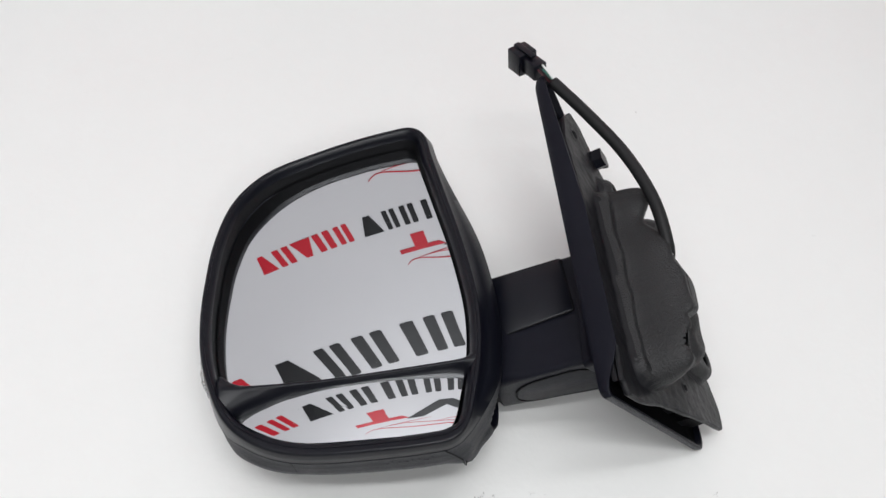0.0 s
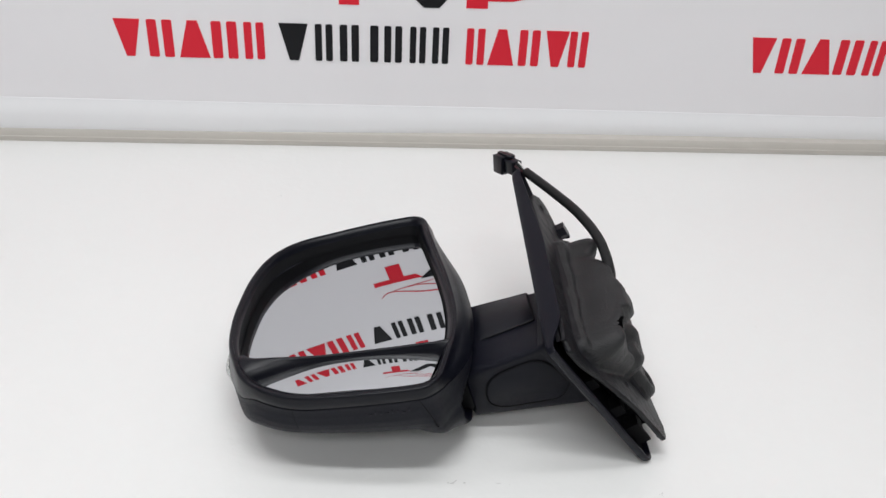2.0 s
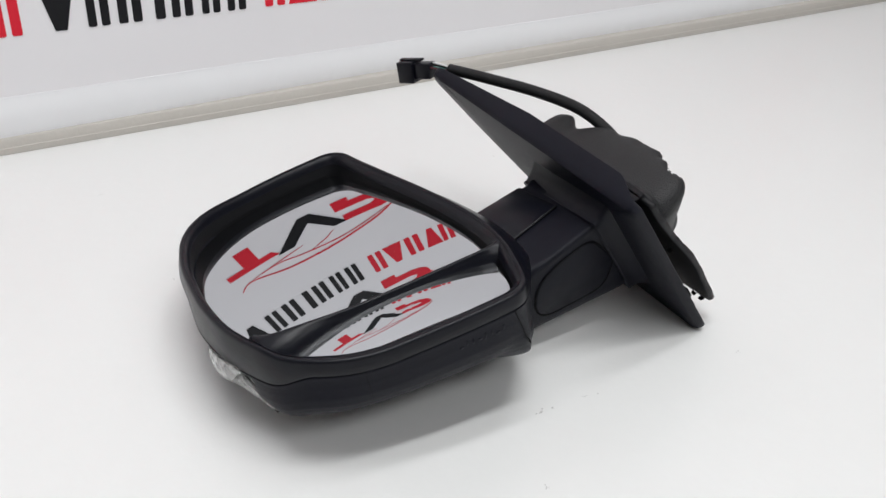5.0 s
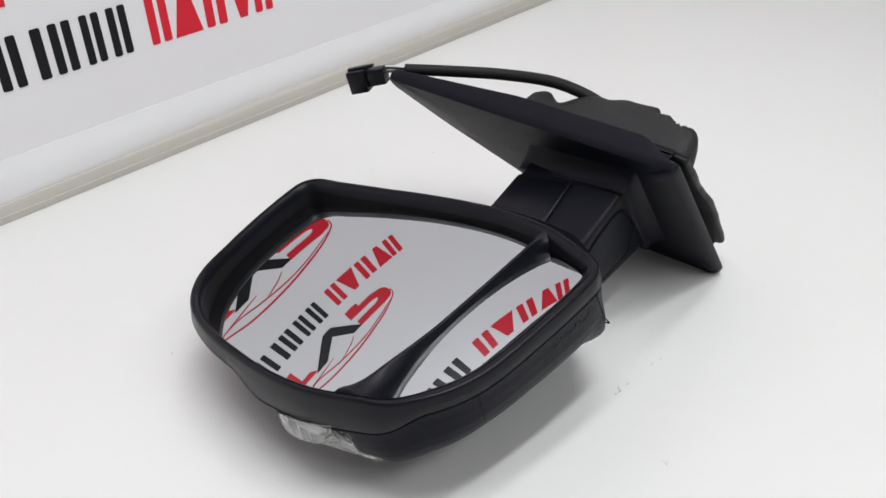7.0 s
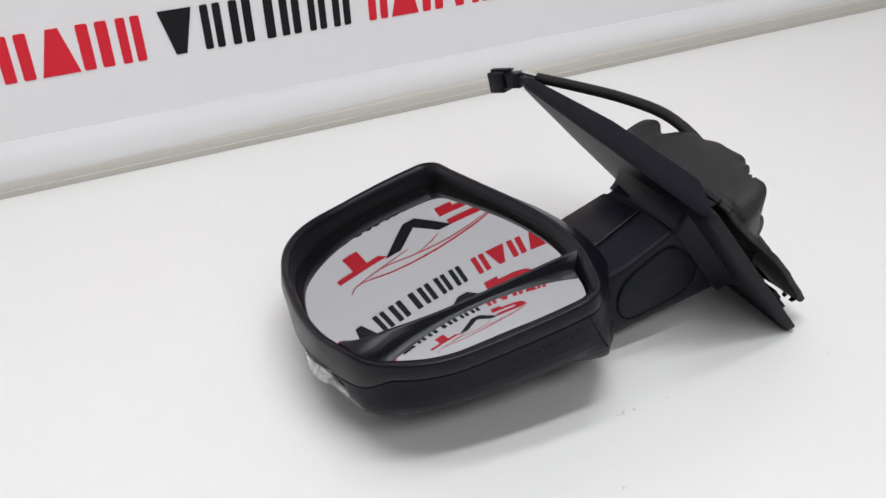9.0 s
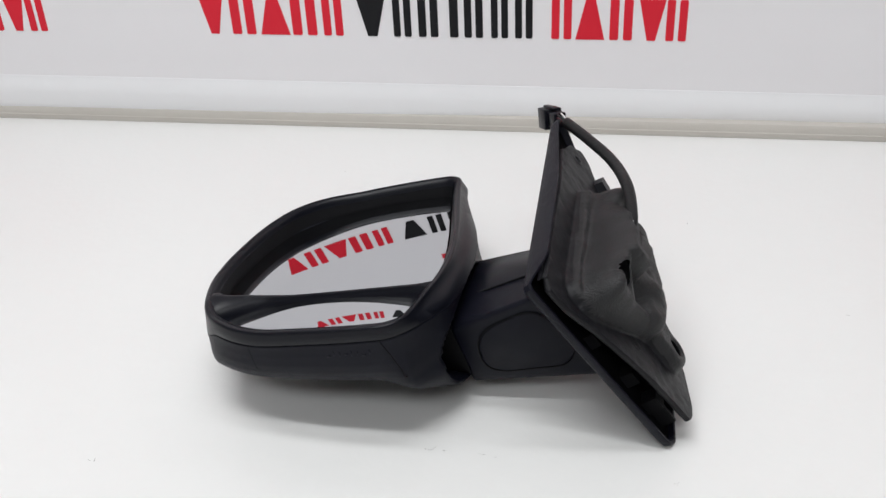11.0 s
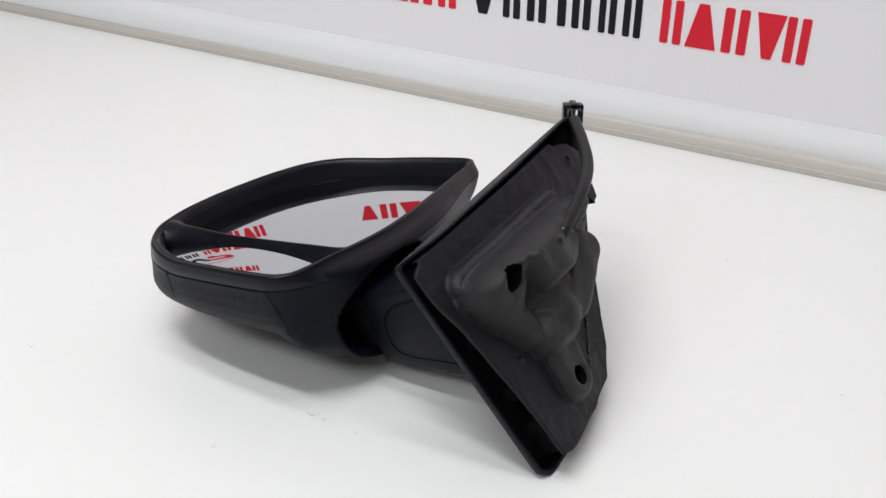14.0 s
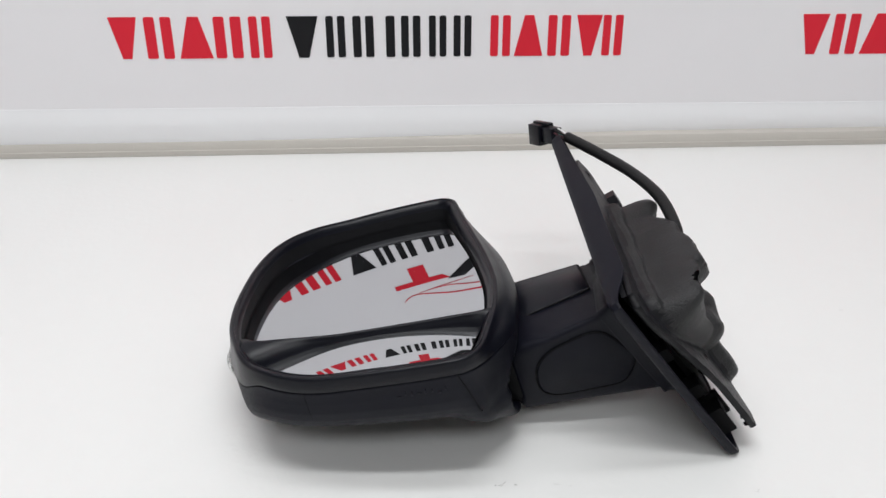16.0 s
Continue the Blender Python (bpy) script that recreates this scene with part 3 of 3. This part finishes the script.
# pivot neck between the arm and the bowl, a dark block for the shaded gap
collar = []
for dx, sh in ((-0.040, 0.04), (-0.004, 0.04), (0.006, 0.10)):
    collar.append(rounded([Vector(p).lerp(mid_m, sh) + Vector((dx + (0.0060 if k > 1 and dx > -0.01 else 0.0), 0, -0.0020 if k > 1 and dx < 0 else 0.0)) for k, p in enumerate(ARM_M)], (0.012, 0.014, 0.030, 0.030)))
part("pivot_neck", rings_mesh(collar, True, True), MATT, mirror, "pivot neck of the arm, a dark block for the shaded gap round it")

# ---- foot: cover, plate and foam, in a frame of its own ----
FOOT = Matrix(((0.01233, 0.59175, 0.80603, 0.0646), (0.99871, 0.03247, -0.03912, -0.025), (0.04932, -0.80547, 0.59058, 0.1283), (0, 0, 0, 1)))


def foot(u, w, h):
    return FOOT @ Vector((u, w, h))


COVER = [(0.001, 0.001), (0.243, -0.002), (0.250, 0.005), (0.215, 0.046), (0.105, 0.149), (0.090, 0.159), (0.018, 0.160), (0.010, 0.154)]


def cover_ring(shrink, h):
    mu, mw = 0.09, 0.06
    pts = rounded([(u + (mu - u) * shrink, w + (mw - w) * shrink, 0) for u, w in COVER], (0.0025, 0.005, 0.005, 0.006, 0.006, 0.003, 0.003, 0.003), 3)
    pts = resample(pts, 160)
    return [foot(p.x, p.y, h(p.x, p.y) if callable(h) else h) for p in pts]


def lip(u, w):
    """Height of the cover's edge: tall along its upper side, low down the front."""
    t, tip = min(max((w - 0.008) / 0.02, 0), 1), min(max((u - 0.13) / 0.11, 0), 1)
    return 0.0030 + (0.0105 - 0.0085 * tip) * (1 - t) * step((u - 0.004) / 0.030)


cover_rings = [cover_ring(s, h) for s, h in ((0.05, -0.0015), (0.030, -0.0015), (0.026, lip), (0.022, lambda u, w: lip(u, w) + 0.0006), (0.003, lambda u, w: lip(u, w) + 0.0006), (0.0, lip), (0.0, 0.002), (0.006, -0.0012), (0.03, -0.0030), (0.30, -0.0045))]
sharp(part("base_cover", rings_mesh(cover_rings, True, True), PLASTIC, mirror, "black triangular plastic base cover"), 40)

# added black sheet over the cover's plastic floor: the recess's shade as colour
shade_rings = [cover_ring(0.031, h) for h in (-0.0020, -0.0004)]
part("cover_shade", rings_mesh(shade_rings, True, True), RECESS_SHADE, mirror, "black sheet for the shade inside the base cover")

# socket on the back of the cover, round the arm's root
socket_foot = [(0.121, 0.020), (0.030, 0.013), (0.040, 0.123), (0.131, 0.130)]
socket_top = [(0.1345, 0.0450), (0.0335, 0.0215), (0.0480, 0.1150), (0.1255, 0.1175)]
socket_rings = [[foot(p.x, p.y, h) for p in rounded([(a[0] + (b[0] - a[0]) * t, a[1] + (b[1] - a[1]) * t, 0) for a, b in zip(socket_foot, socket_top)], 0.006)]
                for t, h in ((0.0, -0.0015), (0.30, -0.0042), (0.62, -0.0072), (0.88, -0.0105), (1.0, -0.0145), (1.0, -0.0165), (0.99, -0.0172))]
part("arm_socket", rings_mesh(socket_rings, True, True), PLASTIC, mirror, "flared black socket of the arm")

# foam gasket: a thin sheet over the cover, with moulded lumps and bolt holes
HOLES = [(0.0346, 0.0412, 0.0076, 0.034), (0.0590, 0.1205, 0.0062, 0.022), (0.0284, 0.0873, 0.0021, 0.008), (0.0815, 0.0448, 0.0022, 0.010), (0.1660, 0.0530, 0.0052, 0.014), (0.2030, 0.0225, 0.0030, 0.006)]
MAIN = [(0.0175, 0.034), (0.0145, 0.044), (0.022, 0.060), (0.033, 0.078), (0.041, 0.090), (0.047, 0.098), (0.066, 0.101), (0.084, 0.098), (0.096, 0.087), (0.099, 0.074), (0.108, 0.064), (0.138, 0.058), (0.154, 0.050), (0.155, 0.036), (0.120, 0.0315), (0.060, 0.030), (0.030, 0.0295)]
POCKET = [(0.050, 0.034), (0.0515, 0.050), (0.058, 0.0615), (0.067, 0.0655), (0.098, 0.0675), (0.112, 0.063), (0.1185, 0.0555), (0.116, 0.045), (0.100, 0.0345), (0.075, 0.033)]


def ease(t):
    t = np.clip(t, 0, 1)
    return t * t * (3 - 2 * t)


def line_dist(U, W, a, b):
    t = np.clip(((U - a[0]) * (b[0] - a[0]) + (W - a[1]) * (b[1] - a[1])) / ((b[0] - a[0]) ** 2 + (b[1] - a[1]) ** 2), 0, 1)
    return np.hypot(U - a[0] - t * (b[0] - a[0]), W - a[1] - t * (b[1] - a[1]))


def inside(U, W, poly):
    """How far places lie inside a rounded outline; minus: outside."""
    poly = [(p.x, p.y) for p in smooth_path([(u, w, 0) for u, w in poly], 3, True)]
    close, odd = np.full(U.shape, 1.0), np.zeros(U.shape, bool)
    for a, b in zip(poly, poly[1:] + poly[:1]):
        close = np.minimum(close, line_dist(U, W, a, b))
        if a[1] != b[1]:
            odd ^= ((a[1] > W) != (b[1] > W)) & (U < a[0] + (W - a[1]) / (b[1] - a[1]) * (b[0] - a[0]))
    return np.where(odd, close, -close)


def pillow(d, r):
    """Steep at the foot, rounded over at the top."""
    t = 1 - np.clip(d / r, 0, 1)
    return np.sqrt(1 - t * t)


def foam_base(U, W):
    """The sheet itself: lifted off the cover towards its lower corner."""
    return 0.0115 + 0.0095 * ease((W - 0.015) / 0.09) - 0.0075 * ease((U - 0.03) / 0.09) * ease((W - 0.03) / 0.06) - 0.004 * ease((U - 0.12) / 0.1) + 0.0015 * ease((0.02 - U) / 0.02) * ease((W - 0.10) / 0.05)


def foam_lumps(U, W):
    base = foam_base(U, W)
    top = np.maximum(0.0528 - 0.55 * (W - 0.034), 0.0365) + 0.0065 * np.exp(-((U - 0.071) ** 2 + (W - 0.083) ** 2) / 0.015 ** 2) - 0.007 * ease((U - 0.100) / 0.03) + 0.0030 * ease((U - 0.132) / 0.010)
    top -= 0.0055 * np.exp(-((U - 0.1270) / 0.0085) ** 2)
    top -= 0.0075 * np.exp(-((U - 0.0530) / 0.0060) ** 2) * ease((W - 0.036) / 0.012)
    top -= 0.0040 * ease((0.046 - U) / 0.028) * ease((0.062 - W) / 0.016)
    top -= 0.0035 * np.exp(-((U - 0.0470) ** 2 + (W - 0.0600) ** 2) / 0.0070 ** 2)
    lumps = [(top - base) * pillow(inside(U, W, MAIN) + 0.0005, 0.0105),
             (0.0538 - 0.0080 * ease((U - 0.076) / 0.034) - 0.10 * np.clip(W - 0.045, 0, 0.03) - base) * pillow(inside(U, W, POCKET), 0.0065),
             (0.0405 - base) * pillow(0.0150 - line_dist(U, W, (0.054, 0.086), (0.068, 0.0885)), 0.0100),
             (0.0315 - base) * pillow(0.0165 - line_dist(U, W, (0.061, 0.098), (0.0588, 0.1195)), 0.0070),
             (0.0390 - base) * pillow(0.0170 - line_dist(U, W, (0.092, 0.084), (0.130, 0.068)), 0.0105),
             (0.0200 - base) * pillow(0.0140 - line_dist(U, W, (0.150, 0.058), (0.164, 0.052)), 0.0070),
             0.0095 * pillow(0.0105 - line_dist(U, W, (0.026, 0.0330), (0.146, 0.0345)), 0.0035)]
    high = np.maximum.reduce(lumps + [np.zeros(U.shape)])
    k = 0.0009
    return high + k * np.log(sum(np.exp((v - high) / k) for v in lumps + [np.zeros(U.shape)])) - k * math.log(2)


def foam_detail(u, w, h):
    h += noise.noise(Vector((u * 55, w * 55, 9.0))) * 0.0012 * (0.25 + step(h / 0.012)) + noise.noise(Vector((u * 105, w * 105, 5.0))) * 0.0004 + noise.noise(Vector((u * 190, w * 190, 3.0))) * 0.0002
    crease = max(0.0, 1 - abs(noise.noise(Vector((u * 26, w * 46, 21.0)))) / 0.03) + 0.35 * max(0.0, 1 - abs(noise.noise(Vector((u * 60, w * 34, 4.0)))) / 0.05)
    h -= 0.0007 * crease * step((h - 0.006) / 0.01) * step((0.058 - w) / 0.012)
    for cu, cw, r, deep in HOLES:
        d = math.hypot(u - cu, w - cw)
        if r > 0.004:
            h -= 0.0011 * (1 - step((d - r) / (0.35 * r)))
        else:
            h += 0.0006 * math.exp(-((d - 1.25 * r) / (0.3 * r)) ** 2) - deep * (1 - step((d - 0.82 * r) / (0.26 * r)))
    return h


def foam_span(w):
    lo = np.interp(w, [0.0065, 0.010, 0.028, 0.055, 0.085, 0.117, 0.1475, 0.150], [0.010, 0.002, 0.0025, 0.0075, 0.009, 0.0135, 0.017, 0.024])
    hi = np.interp(w, [0.0065, 0.0125, 0.018, 0.024, 0.030, 0.037, 0.053, 0.0835, 0.1325, 0.1455, 0.150], [0.192, 0.213, 0.2185, 0.2215, 0.2225, 0.2165, 0.190, 0.158, 0.117, 0.0995, 0.035])
    return float(lo) + 0.0006 * noise.noise(Vector((w * 70, 1, 1))), float(hi) + 0.0012 * noise.noise(Vector((w * 90, 7, 1)))


W0, W1, NU, NW = 0.0046, 0.1500, 280, 200
ws = [W0 + (W1 - W0) * j / NW for j in range(NW + 1)]
spans = [foam_span(w) for w in ws]
grid_u = np.array([[lo + (hi - lo) * i / NU for i in range(NU + 1)] for lo, hi in spans])
grid_w = np.array([[w] * (NU + 1) for w in ws])
lumps, ground = foam_lumps(grid_u, grid_w), foam_base(grid_u, grid_w)
for _ in range(2):
    pad = np.pad(lumps, 1, mode="edge")
    lumps = 0.25 * (pad[:-2, 1:-1] + pad[2:, 1:-1] + pad[1:-1, :-2] + pad[1:-1, 2:])
rows_top = []
for j, w in enumerate(ws):
    us, g = [float(u) for u in grid_u[j]], [float(v) for v in ground[j]]
    lo, hi = us[0], us[-1]
    under = [foot(lo + 0.35 * (hi - lo), w, g[NU // 3] - 0.0032), foot(lo + 0.0008, w, g[0] - 0.0030), foot(lo - 0.0004, w, g[0] - 0.0015)]
    over = [foot(u, w, g[i] + foam_detail(u, w, float(lumps[j, i]))) for i, u in enumerate(us)]
    rows_top.append(under + over + [foot(hi + 0.0004, w, g[-1] - 0.0015), foot(hi - 0.0008, w, g[-1] - 0.0030), foot(hi - 0.35 * (hi - lo), w, g[2 * NU // 3] - 0.0032)])


def pressed(row):
    """The sheet's cut edge under its first and last row."""
    return [p - FOOT.to_3x3() @ Vector((0, 0, 0.003)) for p in row]


def foam_piece(name, mat, label, raised):
    """The raised lumps or the flat skin of the gasket, out of one moulding."""
    rows = [pressed(rows_top[0])] + rows_top + [pressed(rows_top[-1])]
    bm = bmesh.new()
    grid = [[bm.verts.new(p) for p in row] for row in rows]
    for j in range(len(rows) - 1):
        for i in range(len(rows[0]) - 1):
            a, b = min(max(j - 1, 0), NW), min(max(i - 3, 0), NU)
            bored = any(r > 0.004 and math.hypot(grid_u[a, b] - cu, grid_w[a, b] - cw) < r for cu, cw, r, deep in HOLES)
            if (lumps[a, b] > 0.0035) == raised and not bored:
                bm.faces.new((grid[j][i], grid[j][i + 1], grid[j + 1][i + 1], grid[j + 1][i]))
    bmesh.ops.delete(bm, geom=[v for v in bm.verts if not v.link_faces], context="VERTS")
    return part(name, bm, mat, mirror, label)


foam_piece("foam_gasket", FOAM, "dark grey moulded foam gasket with bolt holes", True)
foam_piece("gasket_skin", SKIN, "thin smooth black skin of the gasket", False)


def foam_top(u, w):
    lo, hi = foam_span(w)
    j, i = round((w - W0) / (W1 - W0) * NW), round((u - lo) / (hi - lo) * NU)
    j, i = min(max(j, 0), NW), min(max(i, 0), NU)
    return float(ground[j, i] + lumps[j, i])


# bolt holes sunk into the foam; black cups put their inner shade into colour
for cu, cw, r, deep in HOLES:
    if r > 0.004:
        cup = []
        room = min(0.024, foam_top(cu, cw) - 0.005)
        for size, sink in ((1.16, 0.0024), (1.02, 0.0026), (0.97, 0.0030 + 0.25 * room), (0.85, 0.7 * room), (0.40, 0.95 * room)):
            ring = [(cu + size * r * math.cos(a), cw + size * r * math.sin(a)) for a in (k * math.pi / 16 for k in range(32))]
            cup.append([foot(u, w, foam_top(u, w) - sink) for u, w in ring])
        part("bolt_hole_shade", rings_mesh(cup, fan=foot(cu, cw, foam_top(cu, cw) - room)), RECESS_SHADE, mirror)
# worn raised marks on the flat of the foam
for k in range(9):
    u, w = 0.1150 - 0.0036 * k, 0.1060 + 0.0030 * k
    quad = [(u, w), (u + 0.0012, w + 0.0012), (u + 0.0042 - 0.001 * (k % 2), w - 0.0018 + 0.001 * (k % 2)), (u + 0.0030 - 0.001 * (k % 2), w - 0.0030 + 0.001 * (k % 2))]
    part("moulding_mark", rings_mesh([[foot(a, b, foam_top(a, b) + h) for a, b in quad] for h in (-0.0008, 0.0007)], True, True), FOAM, mirror)
plate_poly = [foot(u, w, 0.002) for u, w in ((0.032, 0.006), (0.185, 0.008), (0.194, 0.032), (0.180, 0.046), (0.1, 0.128), (0.085, 0.134), (0.050, 0.134), (0.044, 0.125))]
prism(plate_poly, FOOT.to_3x3() @ Vector((0, 0, 0.0040)), mirror, "base_plate", MATT)
for u0, w0 in ((0.026, 0.150), (0.050, 0.156)):
    fin = [(u0, w0), (u0 + 0.0025, w0), (u0 + 0.0025, w0 - 0.022), (u0, w0 - 0.022)]
    prism([foot(u, w, 0.0) for u, w in fin], FOOT.to_3x3() @ Vector((0, 0, 0.010)), mirror, "rib", MATT)
for k, (u0, w0) in enumerate(((0.020, 0.060), (0.024, 0.100), (0.023, 0.125))):
    tab_poly = [(u0, w0), (u0 + 0.012, w0), (u0 + 0.012, w0 + 0.010), (u0, w0 + 0.010)]
    prism([foot(u, w, -0.001) for u, w in tab_poly], FOOT.to_3x3() @ Vector((0, 0, 0.0075 + 0.002 * k)), mirror, "clip_post", MATT)
bracket = [foot(p.x, p.y, 0.0035) for p in rounded([(0.176, 0.012, 0), (0.208, 0.014, 0), (0.229, 0.026, 0), (0.222, 0.038, 0), (0.190, 0.050, 0), (0.172, 0.046, 0)], 0.010, 5)]
prism(bracket, FOOT.to_3x3() @ Vector((0, 0, 0.0048)), mirror, "bracket", PLASTIC)

# tab and bracket on the rear edge
tab = [(0.200, 0.043), (0.1965, 0.0520), (0.1900, 0.0535), (0.1875, 0.0480), (0.1905, 0.0420)]
prism([foot(u, w, 0.006) for u, w in tab], FOOT.to_3x3() @ Vector((0.001, 0.002, 0.0120)), mirror, "clip_tab", SATIN)
hook = [(0.1955, 0.0500), (0.1925, 0.0560), (0.1905, 0.0555), (0.1905, 0.0500)]
prism([foot(u, w, 0.0135) for u, w in hook], FOOT.to_3x3() @ Vector((0.0, 0.001, 0.0038)), mirror, "clip_tab", SATIN)

# ---- cable, wires and connector ----
END, START = foot(0.0957, 0.0445, 0.0440), Vector((0.0775, 0.2125, 0.1432))
sheath = [START, START.lerp(END, 0.25) + Vector((0.0072, 0.0030, 0.0028)), START.lerp(END, 0.5) + Vector((0.0122, 0.0042, 0.0056)), START.lerp(END, 0.75) + Vector((0.0103, 0.0025, 0.0077)), END + Vector((0.001, 0.006, 0.004)), END - Vector((0.001, 0.002, 0.004))]
part("cable_sheath", tube(sheath, 0.0042, 16), RUBBER, mirror, "black sleeved cable")
WS = Vector((0.0715, 0.2275, 0.1425))
for name, mat, off in (("white_wire", WIRE_WHITE, (0.0008, 0.001, 0.0014)), ("green_wire", WIRE_GREEN, (0.0012, 0.0006, -0.0012)), ("black_wire", RUBBER, (-0.001, -0.0012, 0.0012)), ("red_wire", WIRE_RED, (-0.0012, 0, -0.001))):
    off = Vector(off)
    part(name, tube([WS + off * 1.4, WS.lerp(START, 0.5) + off * 1.2, START + off * 0.8, START.lerp(END, 0.05) + off * 0.5 + Vector((0, 0, 0.002))], 0.0008, 8, 4), mat, mirror)
AX = Vector((0.0148, -0.0290, 0.0060)).normalized()
side = AX.cross(Vector((0, 0, 1))).normalized()
up = side.cross(AX)
CM = Matrix((side, AX, up)).transposed().to_4x4()
CM.translation = Vector((0.0595, 0.2530, 0.1330))
connector = part("connector", box(-0.0052, 0.0052, 0.0125, 0.028, -0.0058, 0.0064, 0.0006, CM), SATIN, mirror, "black plug connector")
part("plug_face", box(-0.0077, 0.0077, -0.001, 0.0135, -0.0088, 0.0082, 0.0007, CM), SATIN, connector)
part("latch", box(-0.0024, 0.0024, -0.001, 0.020, 0.0080, 0.0098, 0.0004, CM), SATIN, connector)
for dz in (-0.0045, 0.003):
    part("socket", box(-0.0040, 0.0040, -0.0016, 0.0, dz - 0.0022, dz + 0.0022, 0.0002, CM), MATT, connector)

bit = foot(0.0945, 0.0415, 0.0478)
part("bare_wire_end", tube([bit + Vector((0.002, 0.003, -0.002)), bit + Vector((0.0, 0.001, 0.001)), bit + Vector((0.001, -0.003, -0.001))], 0.0006, 8, 4), WIRE_WHITE, mirror, "short white wire end")

# ---- marks on the worktop ----
SPECKS = [(0.298, 0.163, 0.8), (0.040, -0.027, 1.0), (0.004, -0.027, 1.4), (0.008, -0.025, 1.0), (-0.029, -0.081, 1.2), (-0.215, -0.064, 1.3), (0.184, 0.301, 0.9), (-0.163, 0.385, 0.9), (-0.148, 0.225, 0.7), (0.014, -0.027, 0.8), (0.162, -0.039, 0.8), (0.048, -0.029, 0.6)]
bm = bmesh.new()
for x, y, size in SPECKS:
    for k in range(5):
        a, r = random.uniform(0, 6.28), random.uniform(0, 0.0022) * size
        s = random.uniform(0.00015, 0.00035) * size
        ring = [bm.verts.new((x + r * math.cos(a) + s * (1 + 0.5 * random.random()) * math.cos(t), y + r * math.sin(a) + s * math.sin(t), 0.00015)) for t in (i * 6.2832 / 6 for i in range(6))]
        tip = bm.verts.new((x + r * math.cos(a), y + r * math.sin(a), 0.0004))
        for i in range(6):
            bm.faces.new((ring[i], ring[(i + 1) % 6], tip))
specks = part("dirt_specks", bm, DIRT, None)
tagged(specks, "tiny dark dirt specks scattered on the white worktop", "dirt", kind="stuff")
